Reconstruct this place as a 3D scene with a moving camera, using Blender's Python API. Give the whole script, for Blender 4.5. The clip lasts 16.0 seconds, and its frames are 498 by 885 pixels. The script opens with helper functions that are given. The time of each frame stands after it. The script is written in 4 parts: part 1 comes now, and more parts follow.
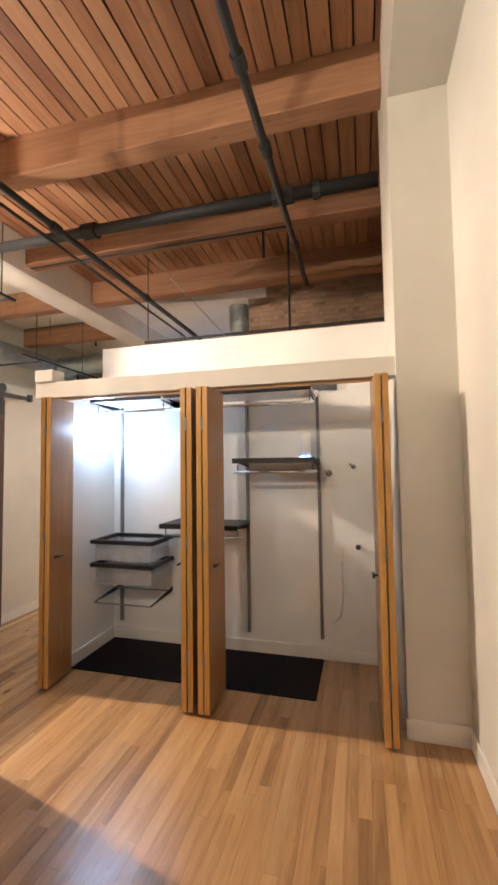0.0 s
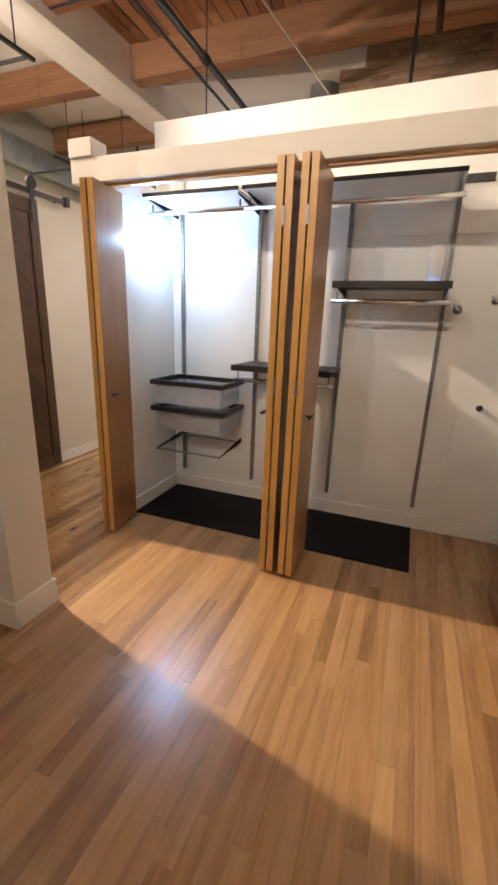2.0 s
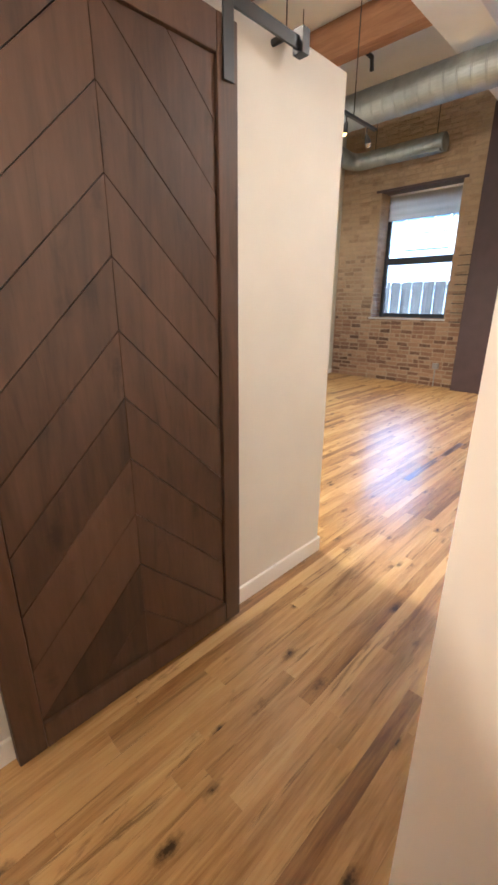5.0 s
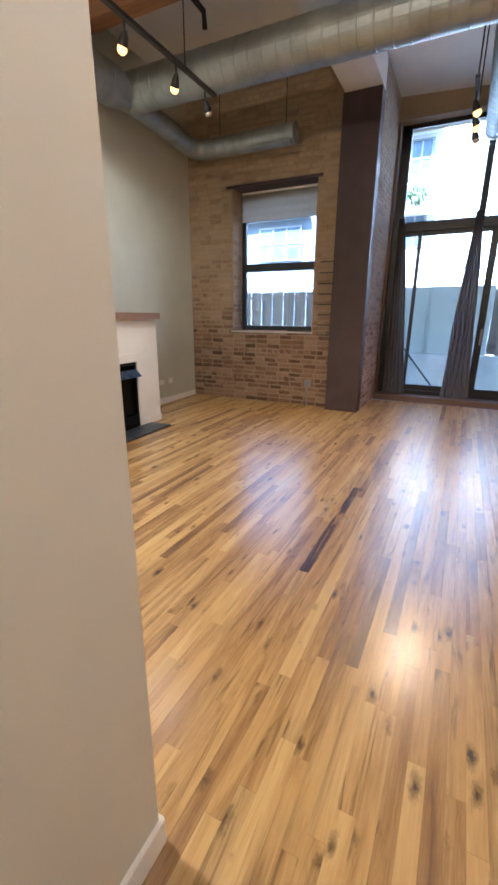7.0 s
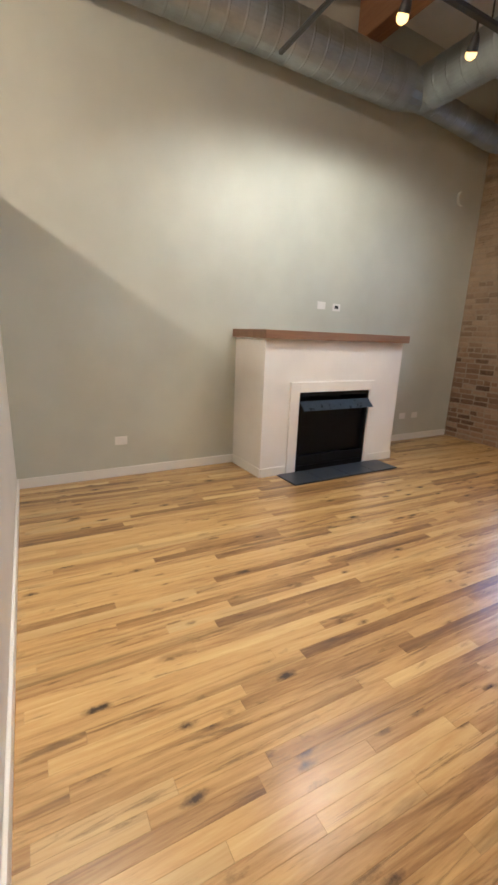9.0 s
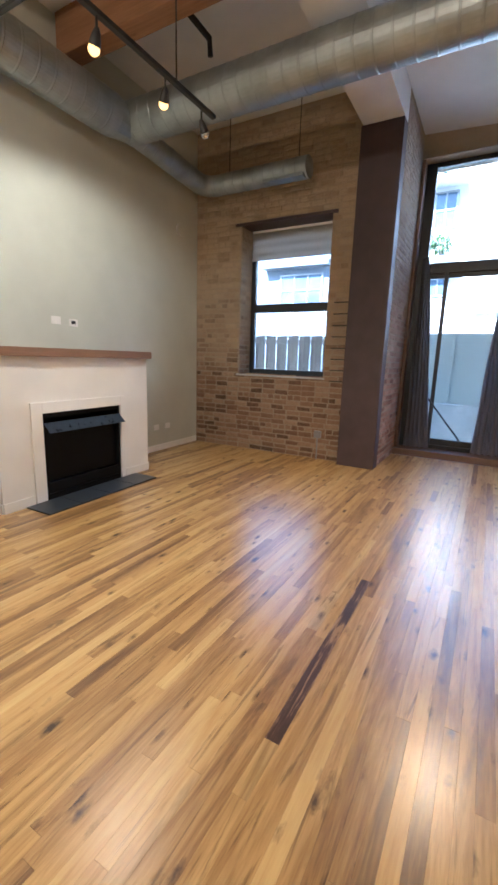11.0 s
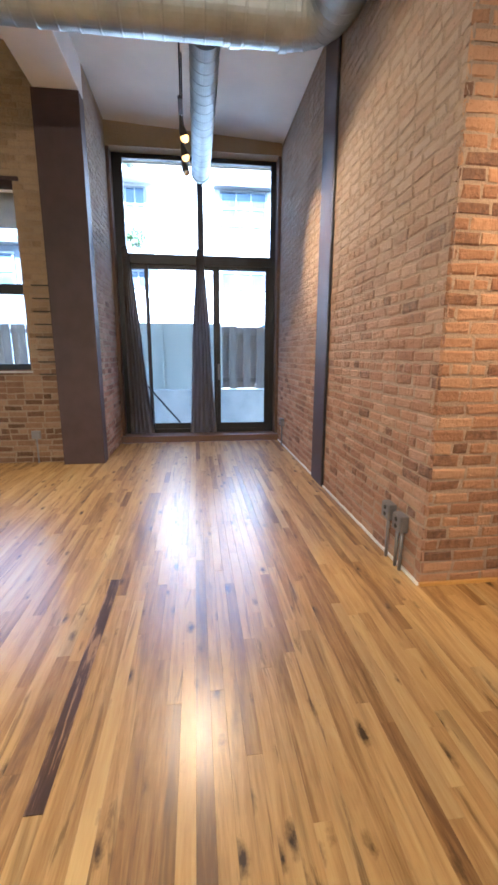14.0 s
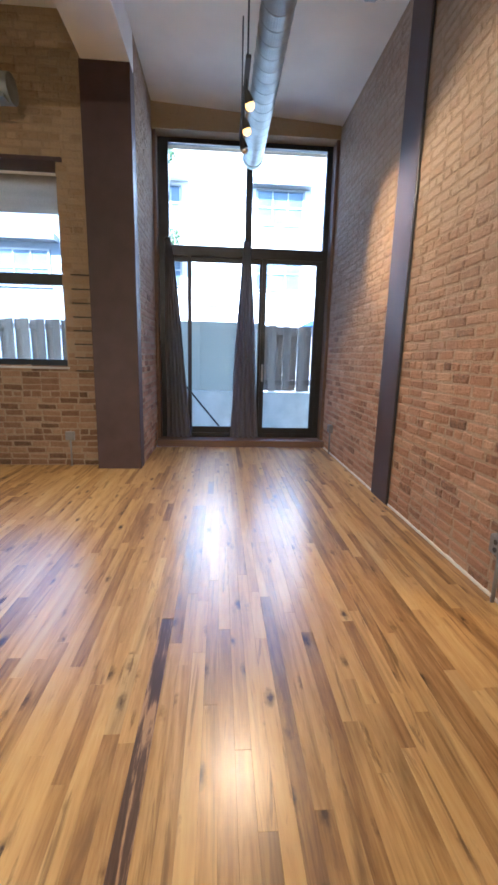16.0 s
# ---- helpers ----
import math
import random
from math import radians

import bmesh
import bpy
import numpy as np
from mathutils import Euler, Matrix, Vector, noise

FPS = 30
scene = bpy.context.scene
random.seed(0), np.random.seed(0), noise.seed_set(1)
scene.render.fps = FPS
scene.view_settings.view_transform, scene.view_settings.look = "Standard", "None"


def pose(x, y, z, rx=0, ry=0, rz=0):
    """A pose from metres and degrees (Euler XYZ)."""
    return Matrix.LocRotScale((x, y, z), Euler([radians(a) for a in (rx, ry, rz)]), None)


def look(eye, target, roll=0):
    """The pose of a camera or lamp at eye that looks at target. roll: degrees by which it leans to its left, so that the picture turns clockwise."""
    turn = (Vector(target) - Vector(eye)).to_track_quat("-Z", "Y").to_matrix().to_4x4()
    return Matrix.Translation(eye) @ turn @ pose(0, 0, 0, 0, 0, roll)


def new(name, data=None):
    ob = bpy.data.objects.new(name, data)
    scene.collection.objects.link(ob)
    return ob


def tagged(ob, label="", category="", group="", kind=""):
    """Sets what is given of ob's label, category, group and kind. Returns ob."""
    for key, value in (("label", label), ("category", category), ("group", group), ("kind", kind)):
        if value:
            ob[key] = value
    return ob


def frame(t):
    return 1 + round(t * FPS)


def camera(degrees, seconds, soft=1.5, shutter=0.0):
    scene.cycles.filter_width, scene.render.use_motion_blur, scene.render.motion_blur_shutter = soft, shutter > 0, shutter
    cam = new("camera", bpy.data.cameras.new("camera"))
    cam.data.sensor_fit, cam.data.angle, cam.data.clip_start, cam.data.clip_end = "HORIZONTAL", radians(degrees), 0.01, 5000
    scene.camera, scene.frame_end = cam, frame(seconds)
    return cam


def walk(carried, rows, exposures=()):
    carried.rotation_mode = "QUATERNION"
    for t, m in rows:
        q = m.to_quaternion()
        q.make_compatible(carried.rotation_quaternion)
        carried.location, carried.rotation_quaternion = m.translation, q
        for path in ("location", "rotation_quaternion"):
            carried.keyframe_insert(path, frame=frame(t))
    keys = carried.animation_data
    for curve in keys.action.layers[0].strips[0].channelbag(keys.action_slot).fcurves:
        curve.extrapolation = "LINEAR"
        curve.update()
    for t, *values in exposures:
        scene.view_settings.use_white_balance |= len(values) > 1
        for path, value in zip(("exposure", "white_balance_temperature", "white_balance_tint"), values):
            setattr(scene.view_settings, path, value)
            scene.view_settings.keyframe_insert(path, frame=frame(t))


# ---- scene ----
cam = camera(62.0, 16.0, 2.9)
PATH = [
    (0, (1.72, -6.441, 1.525), (1.2, -4.513, 1.633), -0.8),
    (0.5, (1.714, -6.389, 1.444), (1.377, -4.42, 1.354), 0.2),
    (1, (1.632, -6.343, 1.377), (1.335, -4.387, 1.085), 1.3),
    (1.5, (1.464, -6.252, 1.343), (1.056, -4.356, 0.856), 1.8),
    (2, (1.257, -5.94, 1.344), (0.578, -4.145, 0.783), 2.0),
    (2.5, (0.945, -5.632, 1.338), (0.027, -3.957, 0.746), 2.4),
    (3, (0.646, -5.272, 1.344), (-0.491, -3.74, 0.743), 2.4),
    (4.25, (-0.190, -4.470, 1.375), (-1.599, -3.201, 0.740), 0.8),
    (5.5, (-0.722, -4.079, 1.406), (-1.853, -2.557, 0.77), -0.5),
    (6, (-0.927, -3.781, 1.375), (-1.774, -2.077, 0.758), -0.9),
    (6.5, (-1.072, -3.397, 1.367), (-1.786, -1.627, 0.77), -0.3),
    (7, (-1.174, -3.01, 1.39), (-2.029, -1.3, 0.802), 0.3),
    (7.5, (-1.218, -2.585, 1.35), (-2.416, -1.085, 0.789), 0.7),
    (8, (-1.343, -2.369, 1.346), (-2.832, -1.145, 0.815), 1.6),
    (9.2, (-1.375, -2.270, 1.360), (-3.085, -1.361, 0.859), 2.3),
    (10.5, (-1.318, -2.229, 1.373), (-2.496, -0.664, 0.965), 2.1),
    (11, (-1.278, -2.215, 1.371), (-2.246, -0.51, 0.975), 1.8),
    (11.5, (-1.232, -2.186, 1.365), (-1.995, -0.379, 0.975), 1.2),
    (12, (-1.197, -2.151, 1.347), (-1.77, -0.274, 0.965), 0.7),
    (12.5, (-1.165, -2.074, 1.355), (-1.546, -0.148, 0.973), 0.4),
    (13, (-1.181, -2.032, 1.36), (-1.297, -0.074, 0.967), 0.2),
    (13.5, (-1.275, -2.067, 1.361), (-1.194, -0.11, 0.957), -0.1),
    (14, (-1.29, -2.102, 1.352), (-1.044, -0.161, 0.935), 0.2),
    (14.5, (-1.28, -2.114, 1.355), (-0.987, -0.18, 0.938), 0.6),
    (15, (-1.299, -2.077, 1.357), (-1.062, -0.136, 0.935), 1.0),
    (15.5, (-1.345, -1.898, 1.364), (-1.26, 0.057, 0.951), 1.3),
    (16, (-1.553, -1.605, 1.307), (-1.41, 0.348, 0.902), 1.4),
]
walk(cam, [(t, look(eye, target, roll)) for t, eye, target, roll in PATH], ((0.0, 3.42, 4850, 9), (3.2, 3.4, 4850, 9), (5.3, 3.95, 4650, 8), (6.0, 3.7, 4750, 8), (6.6, 3.3, 4750, 8), (7.6, 3.1, 4750, 8), (11.8, 3.15, 4750, 8), (14.2, 3.4, 4750, 8), (16.0, 3.25, 4800, 8)))

# ---- world, sun, large lights ----
world = bpy.data.worlds.new("sky")
scene.world = world
world.use_nodes = True
wn = world.node_tree.nodes
wl = world.node_tree.links
sky = wn.new("ShaderNodeTexSky")
sky.sky_type = "NISHITA"
sky.sun_disc = False
sky.sun_elevation = radians(52)
sky.sun_rotation = radians(200)
wl.new(sky.outputs[0], wn["Background"].inputs[0])
wn["Background"].inputs[1].default_value = 0.15


def lamp(name, kind, m, watts, color, size=0.1, size_y=None, spot=None, blend=0.5):
    data = bpy.data.lights.new(name, kind)
    data.energy, data.color = watts, color
    if kind == "AREA":
        data.size = size
        if size_y:
            data.shape, data.size_y = "RECTANGLE", size_y
    elif kind == "SUN":
        data.angle = size
    else:
        data.shadow_soft_size = size
    if kind == "SPOT":
        data.spot_size, data.spot_blend = radians(spot), blend
    ob = new(name, data)
    ob.matrix_basis = m
    return ob


WARM = (1.0, 0.70, 0.40)
lamp("sun", "SUN", look((-4, -12, 18), (0, 8, 0)), 5.0, (1.0, 0.97, 0.92), radians(0.5))

# ---- materials ----


class Nodes:
    """A node material being wired up."""

    def __init__(self, name, rough=0.5, metal=0.0, spec=0.5):
        self.mat = bpy.data.materials.new(name)
        self.mat.use_nodes = True
        self.tree = self.mat.node_tree
        self.bsdf = self.tree.nodes["Principled BSDF"]
        self.bsdf.inputs["Roughness"].default_value = rough
        self.bsdf.inputs["Metallic"].default_value = metal
        self.bsdf.inputs["Specular IOR Level"].default_value = spec

    def add(self, kind):
        return self.tree.nodes.new(kind)

    def link(self, a, b):
        self.tree.links.new(a, b)

    def math(self, op, a, b=0.0, clamp=False):
        node = self.add("ShaderNodeMath")
        node.operation, node.use_clamp = op, clamp
        for i, v in enumerate((a, b)):
            if isinstance(v, (int, float)):
                node.inputs[i].default_value = v
            else:
                self.link(v, node.inputs[i])
        return node.outputs[0]

    def place(self, scale=(1, 1, 1), offset=None):
        geo = self.add("ShaderNodeNewGeometry")
        out = geo.outputs["Position"]
        if offset is not None:
            plus = self.add("ShaderNodeVectorMath")
            plus.operation = "ADD"
            self.link(out, plus.inputs[0])
            self.link(offset, plus.inputs[1])
            out = plus.outputs[0]
        m = self.add("ShaderNodeVectorMath")
        m.operation = "MULTIPLY"
        self.link(out, m.inputs[0])
        m.inputs[1].default_value = scale
        return m.outputs[0]

    def noise(self, vector, scale, detail=4.0, rough=0.55, distort=0.0):
        n = self.add("ShaderNodeTexNoise")
        self.link(vector, n.inputs["Vector"])
        n.inputs["Scale"].default_value = scale
        n.inputs["Detail"].default_value = detail
        n.inputs["Roughness"].default_value = rough
        n.inputs["Distortion"].default_value = distort
        return n.outputs["Fac"]

    def ramp(self, fac, stops):
        r = self.add("ShaderNodeValToRGB")
        e = r.color_ramp.elements
        while len(e) < len(stops):
            e.new(0.5)
        for el, (p, c) in zip(e, stops):
            el.position, el.color = p, (*c, 1)
        self.link(fac, r.inputs[0])
        return r.outputs[0]

    def mix(self, fac, a, b, blend="MIX"):
        n = self.add("ShaderNodeMix")
        n.data_type, n.blend_type = "RGBA", blend
        for socket, v in ((n.inputs[0], fac), (n.inputs[6], a), (n.inputs[7], b)):
            if isinstance(v, (int, float)):
                socket.default_value = v
            elif isinstance(v, tuple):
                socket.default_value = (*v, 1)
            else:
                self.link(v, socket)
        return n.outputs[2]

    def color(self, c):
        if isinstance(c, tuple):
            self.bsdf.inputs["Base Color"].default_value = (*c, 1)
        else:
            self.link(c, self.bsdf.inputs["Base Color"])
        return self

    def bump(self, height, strength=0.3, distance=0.005):
        b = self.add("ShaderNodeBump")
        b.inputs["Strength"].default_value = strength
        b.inputs["Distance"].default_value = distance
        self.link(height, b.inputs["Height"])
        self.link(b.outputs[0], self.bsdf.inputs["Normal"])
        return self

    def rough(self, r):
        self.link(r, self.bsdf.inputs["Roughness"])
        return self

    def random(self):
        info = self.add("ShaderNodeObjectInfo")
        geo = self.add("ShaderNodeNewGeometry")
        return self.math("FRACT", self.math("ADD", info.outputs["Random"], geo.outputs["Random Per Island"]))


def paint(name, c, rough=0.55, spread=0.06, scale=1.6, bump=0.08):
    n = Nodes(name, rough)
    p = n.place()
    big = n.noise(p, scale, 3)
    fine = n.noise(p, 160, 2)
    lo = tuple(v * (1 - spread) for v in c)
    hi = tuple(min(1, v * (1 + spread)) for v in c)
    n.color(n.ramp(big, [(0.3, lo), (0.7, hi)]))
    n.bump(fine, bump, 0.002)
    n.rough(n.math("ADD", n.math("MULTIPLY", big, 0.15), rough - 0.07))
    return n.mat


def wood(name, stops, along=1, rough=0.35, knots=0.0, vary=0.5, ring=18.0, coat=0.0, bump=0.12, stretch=0.07, flat=2, odd=0.0, gloss=0.5):
    """Boards whose grain runs along the axis given; each board has a tone of its own."""
    n = Nodes(name, rough, 0.0, gloss)
    rnd = n.random()
    off = n.add("ShaderNodeCombineXYZ")
    for i, k in enumerate((37.0, 53.0, 19.0)):
        n.link(n.math("MULTIPLY", rnd, k), off.inputs[i])
    squeeze = [1.0, 1.0, 1.0]
    squeeze[along] = stretch
    p = n.place(tuple(squeeze), off.outputs[0])
    grain = n.noise(p, ring, 6, 0.6, 1.2)
    fine = n.noise(p, ring * 9, 3, 0.6)
    apart = n.math("SUBTRACT", rnd, 0.5)
    cube = n.math("MULTIPLY", n.math("MULTIPLY", apart, apart), n.math("MULTIPLY", apart, 2.4))
    apart = n.math("ADD", cube, n.math("MULTIPLY", apart, 0.4))
    tone = n.math("ADD", n.math("MULTIPLY", apart, vary), n.math("MULTIPLY", grain, 0.75))
    tone = n.math("ADD", tone, n.math("MULTIPLY", n.math("SUBTRACT", fine, 0.5), 0.25))
    col = n.ramp(tone, stops)
    if knots:
        squeeze[along], squeeze[flat] = 0.4, 0.0
        v = n.add("ShaderNodeTexVoronoi")
        n.link(n.place(tuple(squeeze), off.outputs[0]), v.inputs["Vector"])
        v.inputs["Scale"].default_value = 10.0
        cell = n.add("ShaderNodeSeparateColor")
        n.link(v.outputs["Color"], cell.inputs[0])
        ragged = n.noise(n.place((1.0, 0.6, 1.0), off.outputs[0]), 55, 3, 0.6)
        spot = n.math("ADD", v.outputs["Distance"], n.math("MULTIPLY", n.math("SUBTRACT", ragged, 0.5), 0.28))
        spot = n.math("ADD", spot, n.math("MULTIPLY", cell.outputs[0], 0.11))
        dark = n.ramp(spot, [(0.09, (knots,) * 3), (0.16, (knots * 0.55,) * 3), (0.27, (0, 0, 0))])
        col = n.mix(dark, col, tuple(c * 0.28 for c in stops[0][1]))
        streak = n.noise(p, 3.5, 5, 0.7, 2.0)
        col = n.mix(n.ramp(streak, [(0.55, (0, 0, 0)), (0.72, (knots * 0.7,) * 3)]), col, tuple(c * 0.45 for c in stops[0][1]))
        vein = n.noise(p, 11, 5, 0.68, 2.6)
        col = n.mix(n.ramp(vein, [(0.58, (0, 0, 0)), (0.66, (knots * 0.55,) * 3), (0.76, (knots * 0.85,) * 3)]), col, tuple(c * 0.5 for c in stops[0][1]))
    if odd:
        rare = n.ramp(rnd, [(odd - 0.02, (0, 0, 0)), (odd, (0.22, 0.22, 0.22))])
        col = n.mix(rare, col, tuple(c * 0.7 for c in stops[0][1]))
    n.color(col)
    n.bump(fine, bump, 0.0015)
    n.rough(n.math("ADD", n.math("MULTIPLY", grain, 0.14), rough - 0.07))
    if coat:
        n.bsdf.inputs["Coat Weight"].default_value = coat
        n.bsdf.inputs["Coat Roughness"].default_value = 0.27
        n.bsdf.inputs["Coat IOR"].default_value = 1.7
    return n.mat


def brick_mat(name, stops, stain, top, fade, amount=0.85):
    """Old brick; plaster and paint residue lies over it, denser above the height top."""
    n = Nodes(name, 0.88, 0.0, 0.25)
    rnd = n.random()
    p = n.place()
    mid = n.noise(p, 9, 5, 0.65)
    fine = n.noise(p, 75, 4, 0.7)
    tone = n.math("ADD", n.math("MULTIPLY", rnd, 0.58), n.math("MULTIPLY", n.noise(p, 22, 4, 0.7), 0.42))
    col = n.ramp(tone, stops)
    xyz = n.add("ShaderNodeSeparateXYZ")
    n.link(p, xyz.inputs[0])
    patch = n.noise(p, 1.1, 5, 0.65)
    reach = n.math("ADD", n.math("DIVIDE", n.math("SUBTRACT", xyz.outputs[2], top), fade), n.math("MULTIPLY", n.math("SUBTRACT", patch, 0.5), 2.6))
    cover = n.math("MULTIPLY", n.math("ADD", n.math("MULTIPLY", reach, 0.5), 0.5, True), amount)
    spots = n.math("MULTIPLY", cover, n.ramp(n.math("ADD", n.math("MULTIPLY", mid, 0.6), n.math("MULTIPLY", rnd, 0.4)), [(0.15, (0.45,) * 3), (0.5, (1, 1, 1))]))
    col = n.mix(spots, col, n.mix(mid, stain, tuple(c * 0.8 for c in stain)))
    pit = n.ramp(fine, [(0.28, (0.5,) * 3), (0.40, (1, 1, 1))])
    col = n.mix(1.0, col, pit, "MULTIPLY")
    n.color(col)
    lump = n.noise(p, 30, 4, 0.65)
    n.bump(n.math("ADD", n.math("ADD", fine, n.math("MULTIPLY", lump, 1.2)), n.math("MULTIPLY", mid, 1.5)), 0.95, 0.012)
    return n.mat


def plain(name, c, rough=0.5, metal=0.0, spread=0.12, scale=14, bump=0.05, gloss=0.5):
    n = Nodes(name, rough, metal, gloss)
    p = n.place()
    a = n.noise(p, scale, 4)
    n.color(n.ramp(a, [(0.3, tuple(v * (1 - spread) for v in c)), (0.7, tuple(min(1, v * (1 + spread)) for v in c))]))
    n.bump(n.noise(p, scale * 9, 3), bump, 0.002)
    n.rough(n.math("ADD", n.math("MULTIPLY", a, 0.2), max(0.02, rough - 0.1)))
    return n.mat


def glow(name, c, strength):
    n = Nodes(name)
    n.color(c)
    n.bsdf.inputs["Emission Color"].default_value = (*c, 1)
    n.bsdf.inputs["Emission Strength"].default_value = strength
    return n.mat


def glass(name, rough=0.0):
    n = Nodes(name, rough)
    n.color((0.93, 0.97, 0.97))
    n.bsdf.inputs["Transmission Weight"].default_value = 1.0
    n.bsdf.inputs["IOR"].default_value = 1.08
    return n.mat


M_OAK = wood("rustic_oak", [(0.06, (0.16, 0.080, 0.024)), (0.24, (0.33, 0.185, 0.055)), (0.42, (0.52, 0.325, 0.105)), (0.75, (0.70, 0.50, 0.20))],
             1, 0.5, 1.0, 0.48, 16, 1.0, odd=0.97, gloss=0.25)
M_OAKSEL = wood("select_oak", [(0.05, (0.17, 0.085, 0.028)), (0.22, (0.27, 0.145, 0.048)), (0.40, (0.41, 0.235, 0.085)), (0.70, (0.55, 0.35, 0.15))], 1, 0.5, 0.0, 0.36, 12, 1.0, odd=0.95, gloss=0.25)
M_DARKOAK = wood("dark_oak", [(0.28, (0.05, 0.026, 0.016)), (0.37, (0.085, 0.045, 0.028)), (0.44, (0.38, 0.23, 0.11))], 1, 0.32, 0.0, 0.1, 20, 0.5)
M_CEILWOOD = wood("ceiling_fir", [(0.05, (0.16, 0.065, 0.028)), (0.4, (0.33, 0.17, 0.080)), (0.85, (0.48, 0.29, 0.15))], 1, 0.6, 0.25, 0.6, 12)
M_BEAM = wood("fir_beam", [(0.1, (0.19, 0.085, 0.038)), (0.5, (0.35, 0.19, 0.092)), (0.95, (0.50, 0.29, 0.15))], 0, 0.65, 0.4, 0.2, 10)
M_BIFOLD = wood("birch_ply_door", [(0.1, (0.21, 0.10, 0.032)), (0.5, (0.33, 0.175, 0.06)), (0.95, (0.43, 0.255, 0.10))], 2, 0.32, 0.0, 0.12, 12)
M_BIFEDGE = wood("pine_edge", [(0.1, (0.50, 0.27, 0.06)), (0.9, (0.70, 0.44, 0.12))], 2, 0.35, 0.0, 0.1, 18)
M_BARN = wood("walnut_stain", [(0.1, (0.028, 0.014, 0.008)), (0.45, (0.080, 0.042, 0.024)), (0.95, (0.145, 0.082, 0.050))], 2, 0.5, 0.5, 0.35, 9, stretch=0.12, flat=0)
M_MANTEL = wood("mantel_wood", [(0.1, (0.16, 0.085, 0.045)), (0.9, (0.34, 0.205, 0.12))], 1, 0.4, 0.2, 0.1, 20)
M_SILLWOOD = wood("sill_wood", [(0.1, (0.10, 0.058, 0.040)), (0.9, (0.23, 0.15, 0.105))], 0, 0.5, 0.2, 0.1, 18)
M_FENCE = wood("fence_wood", [(0.1, (0.16, 0.135, 0.115)), (0.9, (0.33, 0.285, 0.245))], 2, 0.8, 0.2, 0.5, 14)
M_GREYWALL = paint("sage_grey_paint", (0.54, 0.555, 0.485), 0.5)
M_CREAM = paint("cream_paint", (0.70, 0.675, 0.615), 0.5)
M_WHITE = paint("white_paint", (0.80, 0.79, 0.76), 0.42)
M_CLOSET = paint("closet_white_paint", (0.80, 0.80, 0.78), 0.5)
M_TRIM = paint("trim_white", (0.80, 0.79, 0.75), 0.3, 0.03)
M_CEIL = paint("ceiling_paint", (0.76, 0.75, 0.71), 0.7)
M_GIRDER = paint("girder_paint", (0.78, 0.77, 0.75), 0.6)
M_PIER = paint("pier_grey_paint", (0.62, 0.60, 0.53), 0.5)
M_PLUM = plain("plum_steel_paint", (0.055, 0.035, 0.040), 0.55, 0.0, 0.18, 5, 0.1)
M_BRICK_E = brick_mat("orange_brown_brick", [(0.16, (0.15, 0.10, 0.08)), (0.28, (0.33, 0.19, 0.125)), (0.55, (0.43, 0.255, 0.165)), (0.85, (0.52, 0.355, 0.245))], (0.42, 0.345, 0.275), 1.8, 0.7, 0.95)
# East wall brick again, with warm lamp light put into its tones.
M_BRICK_K = brick_mat("warm_lit_end_brick", [(0.20, (0.16, 0.095, 0.065)), (0.33, (0.33, 0.18, 0.10)), (0.55, (0.44, 0.25, 0.135)), (0.85, (0.53, 0.335, 0.20))], (0.48, 0.36, 0.25), 3.2, 1.0, 0.6)
M_BRICK_N = brick_mat("tan_brick", [(0.18, (0.085, 0.055, 0.04)), (0.32, (0.17, 0.10, 0.065)), (0.55, (0.245, 0.15, 0.092)), (0.85, (0.35, 0.245, 0.155))], (0.50, 0.39, 0.25), 1.75, 0.7, 0.92)
M_MORTAR = brick_mat("mortar", [(0.2, (0.24, 0.18, 0.12)), (0.8, (0.40, 0.32, 0.22))], (0.46, 0.365, 0.245), 1.75, 0.7)
# The upper tone is darkened: shade in the joints, put into the mortar colour.
M_MORTAR_E = brick_mat("warm_mortar", [(0.2, (0.36, 0.27, 0.19)), (0.8, (0.52, 0.40, 0.29))], (0.33, 0.26, 0.20), 2.1, 0.8)
M_BLACK = plain("black_steel", (0.022, 0.023, 0.025), 0.42, 0.0, 0.2, 20)
M_FRAME = plain("black_window_paint", (0.018, 0.022, 0.026), 0.4, 0.0, 0.2, 12)
M_PIPE = plain("black_iron_pipe", (0.014, 0.015, 0.017), 0.6, 0.0, 0.3, 12)
M_GALV = plain("galvanised_duct", (0.38, 0.42, 0.43), 0.47, 0.9, 0.22, 4, 0.1)
M_CHROME = plain("chrome", (0.75, 0.75, 0.75), 0.15, 1.0, 0.05)
M_GREYMETAL = plain("platinum_metal", (0.25, 0.25, 0.25), 0.4, 0.5, 0.1)
M_ESPRESSO = plain("espresso_shelf", (0.012, 0.010, 0.009), 0.4, 0.0, 0.2, 20)
M_MAT = plain("black_rubber_mat", (0.003, 0.003, 0.0035), 0.6, 0.0, 0.3, 30, 0.2, 0.15)
M_SLATE = plain("slate_tile", (0.030, 0.036, 0.046), 0.4, 0.0, 0.3, 9, 0.15)
M_FIREBOX = plain("firebox_black", (0.003, 0.003, 0.0035), 0.6, 0.0, 0.2, 20, 0.05, 0.15)
M_HOOD = plain("hood_steel", (0.10, 0.135, 0.19), 0.3, 0.5, 0.1, 20)
M_CURTAIN = plain("grey_curtain", (0.30, 0.285, 0.285), 0.75, 0.0, 0.12, 60, 0.3)
M_SHADE = plain("linen_shade", (0.62, 0.55, 0.46), 0.85, 0.0, 0.08, 90, 0.3)
M_PLATE = plain("white_plastic", (0.80, 0.79, 0.75), 0.35, 0.0, 0.03)
